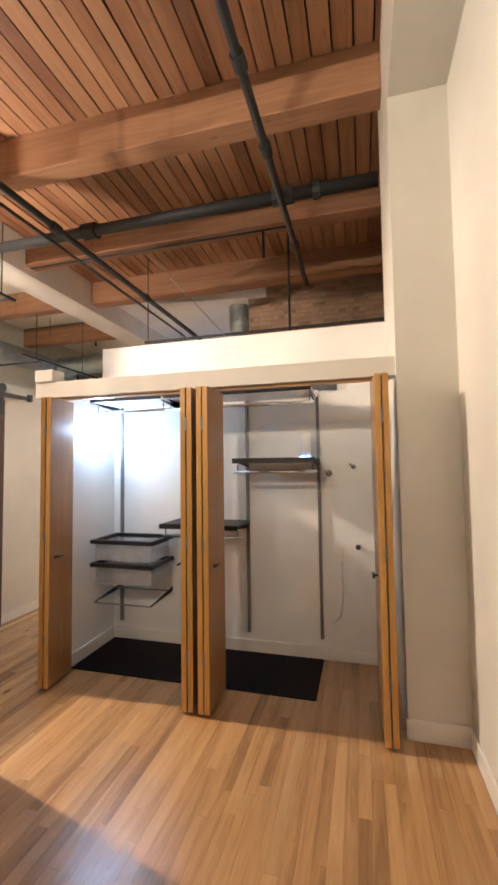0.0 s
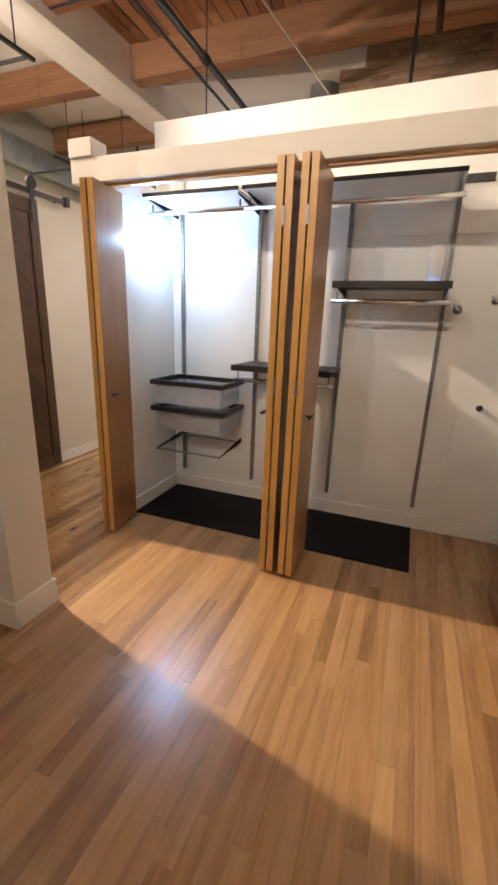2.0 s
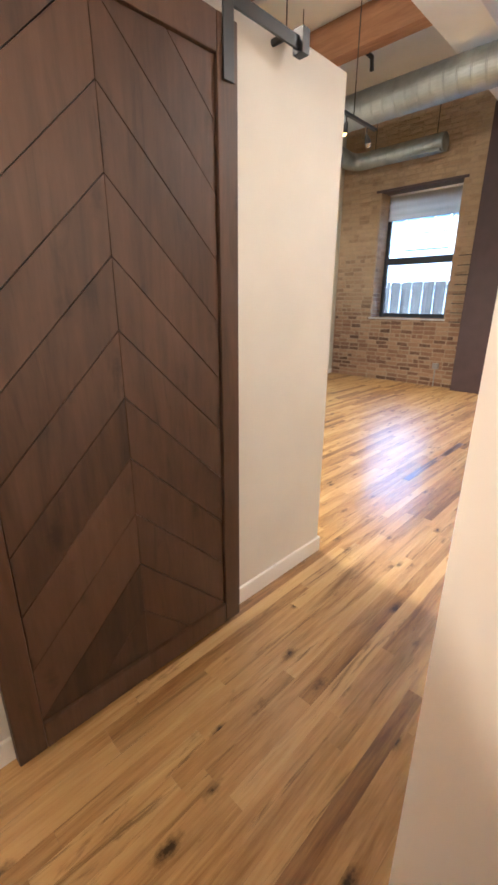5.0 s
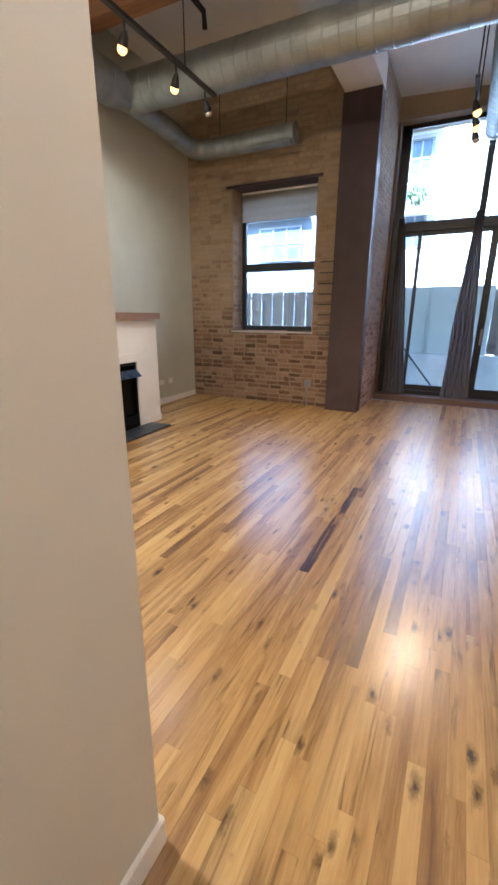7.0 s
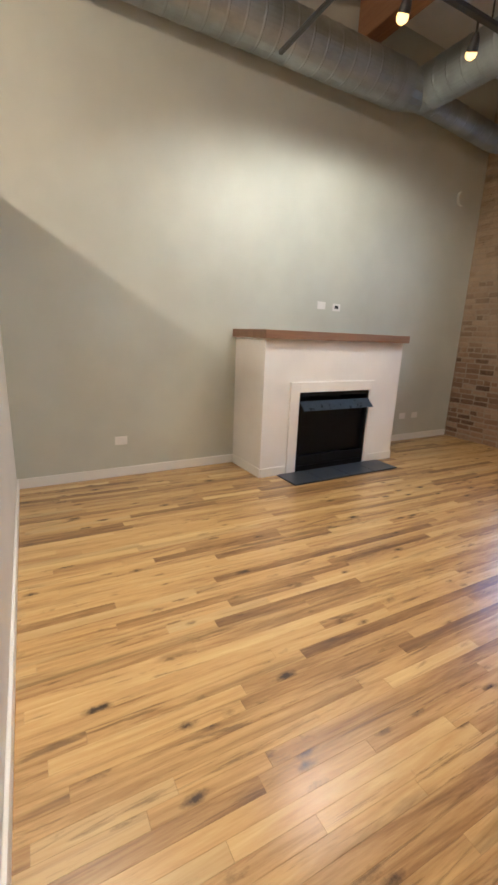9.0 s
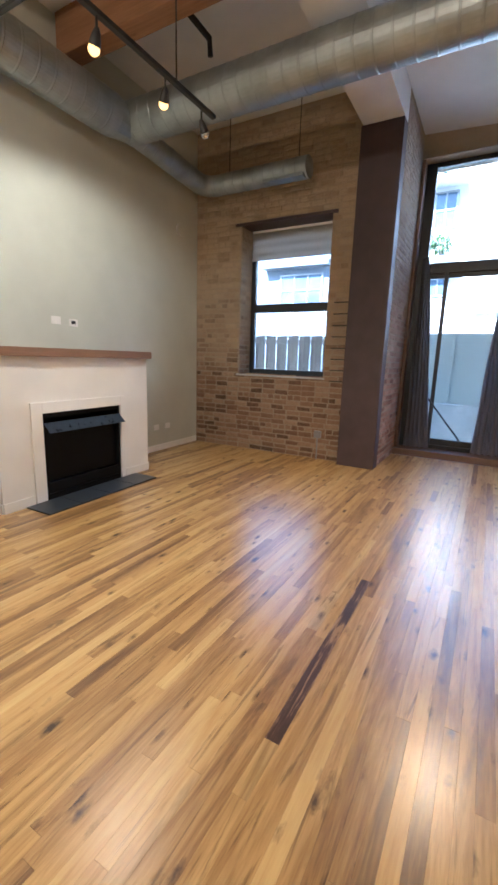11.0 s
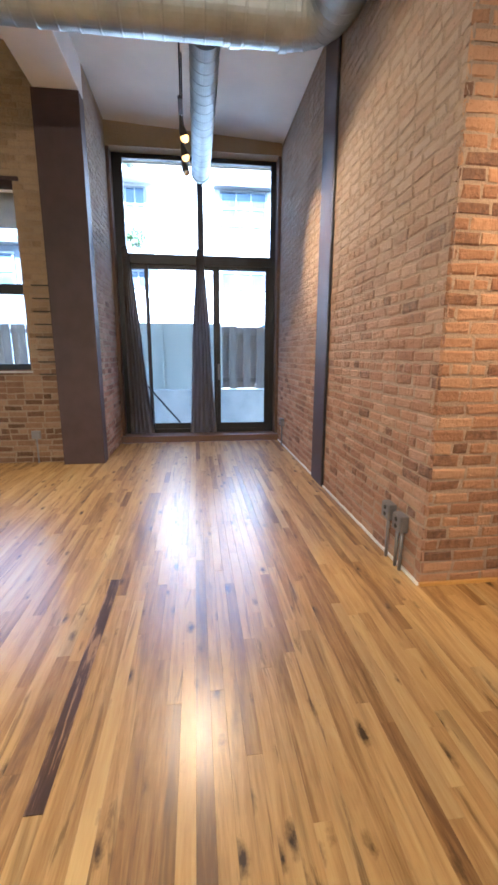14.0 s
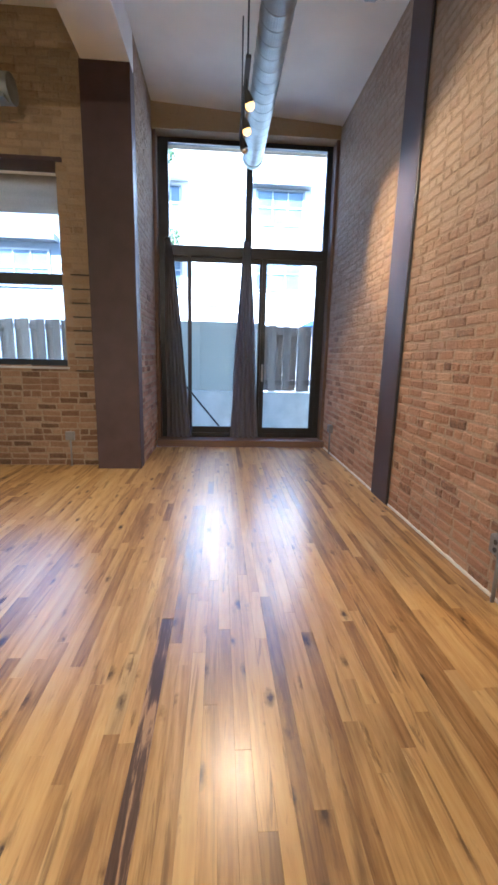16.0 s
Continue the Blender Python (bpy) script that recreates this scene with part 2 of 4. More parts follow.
M_CONCRETE = plain("concrete", (0.46, 0.46, 0.44), 0.85, 0.0, 0.15, 3, 0.3)
M_STUCCO = plain("white_stucco", (0.62, 0.61, 0.59), 0.85, 0.0, 0.05, 2, 0.3)
# Darkened, bluish wall colour that stands for a facade in shade.
M_FARSHADE = plain("shaded_render", (0.15, 0.17, 0.20), 0.85, 0.0, 0.08, 2, 0.3)
M_DARKGLASS = plain("far_window", (0.09, 0.12, 0.16), 0.1, 0.0, 0.3, 1.5)
M_GREYGREEN = plain("grey_green_panel", (0.42, 0.45, 0.42), 0.6, 0.0, 0.06, 1.5)
M_BLUE = plain("blue_tarp", (0.05, 0.16, 0.36), 0.5)
M_LEAF = plain("leaf", (0.07, 0.12, 0.04), 0.6, 0.0, 0.4, 30)
M_GLASS = glass("clear_glass")
M_BULB = glow("warm_bulb", (1.0, 0.46, 0.085), 0.55)
M_SCONCE = glow("cool_lens", (0.9, 0.97, 1.0), 1.5)
M_BASKET = plain("silver_mesh", (0.60, 0.61, 0.62), 0.4, 0.2, 0.1)
M_BASKET.node_tree.nodes["Principled BSDF"].inputs["Alpha"].default_value = 0.42
M_SCONCESHADE = glow("lit_white_glass", (0.88, 0.94, 0.96), 0.10)

# ---- mesh helpers ----


def mesh_of(name, bm, material, smooth=False):
    me = bpy.data.meshes.new(name)
    bm.normal_update()
    bm.to_mesh(me)
    bm.free()
    me.materials.append(material)
    if smooth:
        for p in me.polygons:
            p.use_smooth = True
    return me


def part(name, bm, material, parent=None, label="", smooth=False):
    ob = new(name, mesh_of(name, bm, material, smooth))
    if parent is not None:
        ob.parent = parent
        ob.matrix_parent_inverse = parent.matrix_basis.inverted() if parent.parent is None else Matrix()
    if label:
        ob["label"] = label
    return ob


def thing(name, x, y, z, label, category, group=""):
    ob = new(name)
    ob.matrix_basis = pose(x, y, z)
    ob.empty_display_size = 0.1
    return tagged(ob, label, category, group)


def box(x0, x1, y0, y1, z0, z1, bevel=0.0, bm=None, m=None):
    own = bmesh.new()
    bmesh.ops.create_cube(own, size=1.0)
    for v in own.verts:
        v.co = Vector(((x0 + x1) / 2 + v.co.x * (x1 - x0), (y0 + y1) / 2 + v.co.y * (y1 - y0), (z0 + z1) / 2 + v.co.z * (z1 - z0)))
    if bevel:
        bmesh.ops.bevel(own, geom=own.edges[:], offset=bevel, segments=2, affect="EDGES", profile=0.6)
    if m is not None:
        own.transform(m)
    if bm is None:
        return own
    tmp = bpy.data.meshes.new("tmp")
    own.to_mesh(tmp)
    own.free()
    bm.from_mesh(tmp)
    bpy.data.meshes.remove(tmp)
    return bm


def tube(points, radius, bm=None, sides=12, closed_ends=True):
    """A round bar along a polyline; radius is a number or one number a point."""
    bm = bm or bmesh.new()
    pts = [Vector(p) for p in points]
    radii = [radius] * len(pts) if isinstance(radius, (int, float)) else radius
    rings = []
    up = None
    for i, p in enumerate(pts):
        d = (pts[min(i + 1, len(pts) - 1)] - pts[max(i - 1, 0)]).normalized()
        if up is None:
            up = d.orthogonal().normalized()
        side = d.cross(up).normalized()
        up = side.cross(d).normalized()
        rings.append([bm.verts.new(p + radii[i] * (math.cos(a) * up + math.sin(a) * side)) for a in (2 * math.pi * k / sides for k in range(sides))])
    for a, b in zip(rings, rings[1:]):
        for k in range(sides):
            bm.faces.new((a[k], a[(k + 1) % sides], b[(k + 1) % sides], b[k]))
    if closed_ends:
        bm.faces.new(rings[0][::-1])
        bm.faces.new(rings[-1])
    return bm


def bend(a, corner, b, radius, steps=8):
    """Points of a line from a to b with a rounded corner."""
    a, corner, b = Vector(a), Vector(corner), Vector(b)
    p = corner + (a - corner).normalized() * radius
    q = corner + (b - corner).normalized() * radius
    arc = [(1 - s) ** 2 * p + 2 * s * (1 - s) * corner + s * s * q for s in (k / steps for k in range(steps + 1))]
    return [a] + arc + [b]


def ribbed(points, r, step=0.15, lip=0.0035):
    """A spiral duct: densely stepped points and radii with a lip at every seam."""
    pts = [Vector(p) for p in points]
    out, rad = [], []
    for a, b in zip(pts, pts[1:]):
        n = max(1, round((b - a).length / step))
        for k in range(n):
            for s, e in ((0.0, lip), (0.06, lip), (0.10, 0.0), (0.94, 0.0)):
                out.append(a.lerp(b, (k + s) / n))
                rad.append(r + e)
    out.append(pts[-1])
    rad.append(r)
    return out, rad


def setting(name, bm, material, label, category, smooth=False):
    return tagged(part(name, bm, material, None, "", smooth), label, category, "", "structure")


# ---- large structure ----
LIV_Z, WOOD_Z = 4.56, 4.55
floor = setting("floor", box(-5.6, 2.6, -9.2, 4.4, -0.12, -0.012), M_OAKSEL, "oak strip floor of narrow boards laid lengthwise", "floor")
west = setting("wall_west", box(-5.58, -5.43, -2.60, 3.45, 0, LIV_Z), M_GREYWALL, "sage grey painted wall behind the fireplace", "wall")
north = setting("wall_north", box(-5.58, -4.63, 3.29, 3.80, 0, LIV_Z), M_MORTAR, "old tan brick wall around the window", "wall")
bm = box(-3.27, -2.94, 3.29, 3.80, 0, LIV_Z)
box(-4.63, -3.27, 3.29, 3.80, 0, 1.14, bm=bm)
box(-4.63, -3.27, 3.29, 3.80, 3.24, LIV_Z, bm=bm)
part("mortar", bm, M_MORTAR, north)
alcove = setting("wall_alcove", box(-2.94, -2.46, 3.34, 4.95, 0, LIV_Z), M_MORTAR, "brick return wall beside the sliding door", "wall")
east = setting("wall_east", box(0.01, 0.36, 0.01, 4.95, 0, LIV_Z), M_MORTAR_E, "long old brick wall of orange brown bricks", "wall")
kend = setting("wall_kitchen", box(0.36, 4.2, 0.01, 0.36, 0, LIV_Z), M_MORTAR_E, "brick wall facing the kitchen side", "wall")
setting("wall_header", box(-2.45, 0.0, 4.42, 4.95, 4.12, LIV_Z), M_MORTAR, "weathered masonry lintel over the sliding door", "lintel")
setting("wall_hall", box(-1.87, -1.73, -7.0, -2.43, 0, 2.315), M_CREAM, "cream partition wall behind the barn door", "wall")
setting("wall_hall_upper", box(-1.868, -1.732, -3.80, -3.555, 2.315, LIV_Z), M_WHITE, "white post over the hall partition", "post")
setting("wall_block", box(-0.66, -0.55, -2.96, -1.9, 0, 2.44), M_CREAM, "cream wall of the rooms behind the closet", "wall")
setting("wall_block_end", box(-0.55, 4.2, -2.0, -1.9, 0, 2.44), M_CREAM, "cream wall of the rooms behind the closet", "wall")
setting("wall_south", box(-5.58, -1.87, -2.57, -2.43, 0, 2.315), M_CREAM, "cream partition wall of the living room", "wall")
setting("wall_jamb", box(-0.49, -0.215, -4.86, -4.66, 0, 4.3), M_CREAM, "cream wall end beside the bedroom opening", "wall")
setting("wall_bedroom_west", box(-0.62, -0.49, -9.2, -4.75, 0, 4.3), M_CREAM, "cream bedroom wall", "wall")
setting("wall_bedroom_east", box(2.26, 2.4, -9.2, -3.0, 0, WOOD_Z), M_CREAM, "cream white bedroom wall", "wall")
setting("wall_pier", box(1.93, 2.26, -3.92, -3.02, 0, 3.72), M_PIER, "grey painted wall pier beside the closet", "wall")
setting("bulkhead", box(1.93, 2.26, -9.2, -3.02, 3.72, WOOD_Z), M_PIER, "painted soffit box along the bedroom wall", "soffit")
setting("wall_bedroom_south", box(-5.58, 2.4, -9.35, -9.2, 0, WOOD_Z), M_CREAM, "cream bedroom end wall", "wall")
setting("wall_far_west", box(-5.73, -5.58, -9.2, -2.43, 0, WOOD_Z), M_CREAM, "cream side wall", "wall")
setting("wall_kitchen_east", box(4.2, 4.35, -9.2, 0.36, 0, WOOD_Z), M_CREAM, "cream side wall", "wall")
setting("wall_kitchen_south", box(2.4, 4.2, -3.1, -3.0, 0, WOOD_Z), M_CREAM, "cream side wall", "wall")
setting("closet_wall_back", box(-0.47, 1.93, -3.08, -2.96, 0, 2.63), M_CLOSET, "white closet back wall with an open top", "wall")
setting("closet_wall_upper", box(-0.60, -0.47, -3.08, -2.96, 2.16, 2.63), M_CLOSET, "white closet wall end", "wall")
setting("closet_wall_side", box(-0.66, -0.47, -3.74, -2.96, 0, 2.16), M_CLOSET, "white closet side wall", "wall")
setting("closet_header", box(-0.64, 1.93, -3.86, -3.74, 2.045, 2.165, 0.004), M_CREAM, "cream closet header beam", "header")
setting("header_block", box(-0.645, -0.49, -3.865, -3.735, 2.17, 2.26, 0.004), M_CREAM, "cream block on the closet header", "block")
setting("header_track", box(-0.44, 1.90, -3.82, -3.78, 2.030, 2.044), M_BIFEDGE, "slim wooden bifold door track", "track")
setting("ceiling_living", box(-5.58, -2.45, -9.2, 3.45, LIV_Z, LIV_Z + 0.12), M_CEIL, "pale grey plaster ceiling", "ceiling")
bm = bmesh.new()
q = [bm.verts.new(c) for c in ((-2.45, 0.0, 4.42), (0.3, 0.0, 4.24), (0.3, 4.6, 4.26), (-2.45, 4.6, 4.42), (-2.45, 0.0, 4.6), (0.3, 0.0, 4.6), (0.3, 4.6, 4.6), (-2.45, 4.6, 4.6))]
for f4 in ((0, 3, 2, 1), (4, 5, 6, 7), (0, 1, 5, 4), (1, 2, 6, 5), (2, 3, 7, 6), (3, 0, 4, 7)):
    bm.faces.new([q[i] for i in f4])
setting("ceiling_alcove", bm, M_CEIL, "pale plaster ceiling before the sliding door", "ceiling")
# Planked wooden ceiling over the bedroom, hall and kitchen: one mesh, planks apart by dark joints.
bm = bmesh.new()
rnd = random.Random(5)
x = -2.45
while x < 4.2:
    w = rnd.choice((0.13, 0.14, 0.15))
    drop = rnd.uniform(0, 0.012)
    box(x + 0.006, x + w - 0.008, -9.2, 0.0, WOOD_Z - 0.02 - drop, WOOD_Z + 0.06, bm=bm)
    x += w
setting("ceiling_wood", bm, M_CEILWOOD, "old reddish plank ceiling with dark joints", "ceiling")
setting("ceiling_backing", box(-2.45, 4.2, -9.2, 0.0, WOOD_Z + 0.06, WOOD_Z + 0.16), M_BLACK, "dark deck above the planks", "ceiling")
setting("girder", box(-2.92, -2.45, -9.2, 3.30, 4.07, LIV_Z, 0.006), M_GIRDER, "white painted ceiling girder", "girder")


def wood_beam(x0, x1, y0, y1):
    """A rough timber joist that carries the plank ceiling."""
    return tagged(part("ceiling_beam", box(x0, x1, y0, y1, 4.17, WOOD_Z - 0.005, 0.012), M_BEAM), "rough sawn fir ceiling beam with knots", "beam", "ceiling beams")


for y in (-7.7, -6.3, -4.9, -3.5, -2.1, -0.72):
    wood_beam(-2.449, 1.93 if y < -3 else 4.19, y, y + 0.2)
for y in (-0.72, 0.86):
    wood_beam(-5.3, -2.921, y, y + 0.2)

# Unseen block, added only to shade the patio and fence from the sun.
setting("sun_block_above", box(-14, 12, -9.4, 4.9, 4.75, 9.0), M_STUCCO, "unseen block added above the loft to keep sun off the patio", "building")

# Steel column and pilaster.
setting("steel_column", box(-2.94, -2.452, 3.13, 3.335, 0, 4.068, 0.006), M_PLUM, "plum painted steel column under the girder", "column")
setting("steel_pilaster", box(-0.022, 0.005, 1.925, 2.30, 0, 4.235, 0.004), M_PLUM, "plum painted steel plate on the brick wall", "pilaster")
setting("pilaster_conduit", tube([(-0.012, 1.912, 0), (-0.012, 1.912, 4.2)], 0.009), M_BLACK, "thin black conduit beside the steel plate", "conduit")
for k in range(8):
    tagged(part("wall_tie", box(-3.17, -2.945, 3.255, 3.275, 1.10 + 0.146 * k, 1.112 + 0.146 * k, 0.002), M_BLACK), "black steel tie between brick and column", "wall tie", "wall ties")

# The fireplace wall stands two degrees off square.
SLANT = Matrix.Translation((-5.42, 3.28, 0)) @ Matrix.Rotation(radians(2.0), 4, "Z") @ Matrix.Translation((5.42, -3.28, 0))
west.matrix_basis = SLANT

# Baseboards.


def baseboard(x0, x1, y0, y1, h=0.09):
    return setting("baseboard", box(x0, x1, y0, y1, 0.001, h, 0.004), M_TRIM, "white painted baseboard", "baseboard")


baseboard(-5.43, -5.415, -2.43, -0.36).matrix_basis = SLANT
baseboard(-5.43, -5.415, 1.45, 3.28).matrix_basis = SLANT
baseboard(-1.73, -1.715, -7.0, -2.42)
baseboard(-5.40, -1.72, -2.43, -2.416)
baseboard(-0.675, -0.66, -3.74, -1.886)
baseboard(-0.66, 4.2, -1.9, -1.886)
baseboard(-0.5, -0.20, -4.876, -4.86, 0.13)
baseboard(-0.215, -0.20, -4.86, -4.65, 0.13)
baseboard(-0.49, -0.475, -9.2, -4.876, 0.13)
baseboard(1.92, 2.26, -3.936, -3.92, 0.11)
baseboard(2.244, 2.26, -9.2, -3.936, 0.11)
baseboard(-0.455, 1.93, -3.097, -3.08, 0.10)
baseboard(-0.47, -0.455, -3.72, -3.08, 0.10)
setting("brick_base_trim", box(-0.012, 0.008, 0.0, 4.33, 0.001, 0.018, 0.003), M_TRIM, "thin pale trim strip along the brick wall", "trim")
setting("brick_end_trim", box(0.0, 1.2, -0.016, 0.004, 0.001, 0.022, 0.003), M_BIFEDGE, "thin wooden trim strip under the brick", "trim")

# ---- window and sliding door ----
w1 = tagged(thing("window_1", -3.95, 3.5, 1.15, "black framed single window in a deep brick reveal", "window"), kind="structure")
bm = box(-4.63, -4.56, 3.62, 3.68, 1.14, 3.24, 0.004)
box(-3.34, -3.27, 3.62, 3.68, 1.14, 3.24, 0.004, bm)
box(-4.56, -3.34, 3.62, 3.68, 1.14, 1.22, 0.004, bm)
box(-4.56, -3.34, 3.62, 3.68, 2.07, 2.19, 0.004, bm)
box(-4.56, -3.34, 3.62, 3.68, 3.14, 3.24, 0.004, bm)
part("window_frame", bm, M_FRAME, w1, "black painted frame")
for z0, z1 in ((1.22, 2.07), (2.19, 3.14)):
    g = part("pane", box(-4.56, -3.34, 3.647, 3.653, z0, z1), M_GLASS, w1)
    g.visible_shadow = False
part("window_sill", box(-4.66, -3.25, 3.265, 3.62, 1.12, 1.145, 0.004), M_CONCRETE, w1, "pale stone sill")
part("lintel", box(-4.72, -3.2, 3.262, 3.60, 3.225, 3.262, 0.003), M_PLUM, w1, "dark steel lintel")
sh = thing("roman_shade", -3.95, 3.43, 2.8, "raised linen roman shade in the window", "shade")
bm = bmesh.new()
rows_n = 14
for i in range(rows_n + 1):
    s = i / rows_n
    z = 3.222 - s * 0.42
    y = 3.585 - 0.018 * abs(math.sin(s * math.pi * 3.5)) - 0.012 * s
    for x in (-4.60, -3.30):
        bm.verts.new((x, y, z))
bm.verts.ensure_lookup_table()
for i in range(rows_n):
    bm.faces.new((bm.verts[2 * i], bm.verts[2 * i + 1], bm.verts[2 * i + 3], bm.verts[2 * i + 2]))
bmesh.ops.solidify(bm, geom=bm.faces[:], thickness=0.012)
part("cloth", bm, M_SHADE, sh, "pleated linen cloth", True)
part("head_rail", box(-4.60, -3.30, 3.56, 3.60, 3.195, 3.224, 0.003), M_TRIM, sh)

d1 = tagged(thing("door_1", -1.2, 4.65, 0.1, "tall black framed sliding glass door with a transom", "sliding door"), kind="structure")
bm = box(-2.44, -2.27, 4.62, 4.70, 0.10, 4.13, 0.004)
box(-0.12, -0.005, 4.62, 4.70, 0.10, 4.13, 0.004, bm)
box(-2.27, -0.12, 4.62, 4.70, 4.06, 4.13, 0.004, bm)
box(-2.27, -0.12, 4.61, 4.70, 2.66, 2.80, 0.004, bm)
box(-2.27, -0.12, 4.62, 4.70, 0.10, 0.16, 0.004, bm)
box(-1.22, -1.13, 4.62, 4.70, 2.80, 4.06, 0.003, bm)
part("door_frame", bm, M_FRAME, d1, "black steel frame")


def leaf(name, x0, x1, y, left, right):
    bm = box(x0, x0 + left, y, y + 0.04, 0.16, 2.66, 0.003)
    box(x1 - right, x1, y, y + 0.04, 0.16, 2.66, 0.003, bm)
    box(x0 + left, x1 - right, y, y + 0.04, 0.16, 0.25, 0.003, bm)
    box(x0 + left, x1 - right, y, y + 0.04, 2.60, 2.66, 0.003, bm)
    ob = part(name, bm, M_FRAME, d1, "black framed glazed leaf")
    g = part("pane", box(x0 + left, x1 - right, y + 0.017, y + 0.023, 0.25, 2.60), M_GLASS, ob)
    g.visible_shadow = False
    return ob


leaf("fixed_leaf", -2.27, -0.95, 4.665, 0.05, 0.05)
sl = leaf("sliding_leaf", -0.965, -0.12, 4.622, 0.065, 0.07)
part("screen_stile", box(-2.02, -1.965, 4.60, 4.64, 0.16, 2.66, 0.003), M_FRAME, d1, "black screen door stile")
part("door_pull", box(-0.945, -0.915, 4.595, 4.62, 0.95, 1.2, 0.004), M_GREYMETAL, d1, "steel pull handle")
for x0, x1 in ((-2.27, -1.22), (-1.13, -0.12)):
    g = part("transom_pane", box(x0, x1, 4.655, 4.661, 2.80, 4.06), M_GLASS, d1)
    g.visible_shadow = False
part("security_bar", tube([(-2.10, 4.60, 0.92), (-1.56, 4.60, 0.27)], 0.013), M_BLACK, d1, "black folding security bar")
setting("door_sill", box(-2.45, 0.0, 4.34, 4.70, 0.001, 0.099, 0.005), M_SILLWOOD, "worn brown wooden door sill", "sill")
setting("door_trim", box(-2.45, -2.405, 4.44, 4.62, 0.10, 4.12, 0.004), M_SILLWOOD, "brown timber door trim", "trim")
setting("door_trim", box(-0.045, 0.0, 4.44, 4.62, 0.10, 4.12, 0.004), M_SILLWOOD, "brown timber door trim", "trim")


def curtain(x_top, w_top, x_bot, w_bot, label):
    """A curtain gathered at its top and falling wider in soft folds."""
    c = thing("curtain", x_bot, 4.52, 0.12, label, "curtain", "door curtains")
    bm = bmesh.new()
    nu, nv = 56, 20
    grid = []
    for j in range(nv + 1):
        s = j / nv
        z = 2.86 - s * 2.745
        e = s ** 0.85
        xc, w = x_top + (x_bot - x_top) * e, w_top + (w_bot - w_top) * e
        line = []
        for i in range(nu + 1):
            u = i / nu
            fold = math.sin(u * 2 * math.pi * 5.5 + 0.5 * math.sin(3 * s)) * (0.028 + 0.022 * s) + 0.01 * math.sin(u * 29 + s * 4)
            line.append(bm.verts.new((xc + (u - 0.5) * w + 0.006 * math.sin(9 * s + 5 * u), 4.53 + fold, z)))
        grid.append(line)
    for a, b in zip(grid, grid[1:]):
        for i in range(nu):
            bm.faces.new((a[i], a[i + 1], b[i + 1], b[i]))
    bmesh.ops.solidify(bm, geom=bm.faces[:], thickness=0.004)
    part("cloth", bm, M_CURTAIN, c, "", True)
    part("clip", tube([(x_top - w_top / 2, 4.53, 2.86), (x_top + w_top / 2, 4.53, 2.86)], 0.012), M_BLACK, c, "black gathering clip")
    return c


curtain(-2.28, 0.09, -2.15, 0.36, "grey curtain gathered at the edge of the glass door")
curtain(-1.20, 0.09, -1.19, 0.42, "grey curtain gathered at the middle of the glass door")

# ---- ducts, pipes and tracks ----


def duct(name, pts, r, label, steps=40):
    d = thing(name, *pts[0], label, "duct")
    p, rad = ribbed(pts, r)
    part("spiral_tube", tube(p, rad, sides=steps), M_GALV, d, "", False)
    return d


d = duct("main_duct", bend((-5.05, 1.55, 3.84), (-0.24, 1.55, 3.84), (-0.24, 0.75, 3.84), 0.34) + bend((-0.24, 0.75, 3.84), (-0.24, 0.40, 3.84), (-0.24, 0.40, 4.30), 0.22)[1:], 0.20, "large galvanised spiral duct under the ceiling")
part("joint_band", tube([(-0.98, 1.55, 3.84), (-0.90, 1.55, 3.84)], 0.213, sides=40), M_GALV, d)
part("joint_band", tube([(-0.60, 1.55, 3.84), (-0.54, 1.55, 3.84)], 0.213, sides=40), M_GALV, d)
d = duct("branch_duct", [(-1.16, 1.72, 3.80), (-1.16, 4.28, 3.80)], 0.125, "galvanised spiral branch duct towards the door")
part("outlet_collar", tube([(-1.16, 4.26, 3.80), (-1.16, 4.33, 3.80)], 0.135, sides=20), M_GALV, d)
d = duct("side_duct", [(-5.02, -4.2, 3.86), (-5.02, 1.25, 3.80)], 0.20, "large dim spiral duct along the grey wall")
part("reducer", tube([(-5.02, 1.25, 3.80), (-5.02, 1.55, 3.78)], [0.20, 0.13], sides=20), M_GALV, d)
d = duct("corner_duct", bend((-5.02, 1.56, 3.78), (-5.02, 2.92, 3.66), (-3.48, 2.92, 3.66), 0.22), 0.125, "small galvanised duct turning along the brick wall")
part("register", box(-4.05, -3.5, 2.78, 2.92, 3.525, 3.56, 0.004), M_GALV, d, "slotted metal air register")


def hanger(x, y, z0, z1=LIV_Z):
    return tagged(part("hanger_rod", tube([(x, y, z0), (x, y, z1)], 0.006, sides=6), M_BLACK), "thin black ceiling hanger rod", "hanger rod", "hanger rods")


for x, y, z0 in ((-4.62, 2.92, 3.78), (-3.62, 2.92, 3.78), (-3.62, 0.62, 3.42), (-3.62, -0.6, 3.42), (-4.3, 0.5, 4.2), (-1.9, 1.55, 4.04)):
    hanger(x, y, z0, 4.42 if x > -2.4 else LIV_Z)


def pipe(name, pts, r, label, fittings=()):
    p = thing(name, *pts[0], label, "pipe")
    part("run", tube(pts, r, sides=12), M_PIPE, p, "", True)
    for a, b in fittings:
        part("fitting", tube([a, b], r * 1.45, sides=12), M_PIPE, p)
    return p


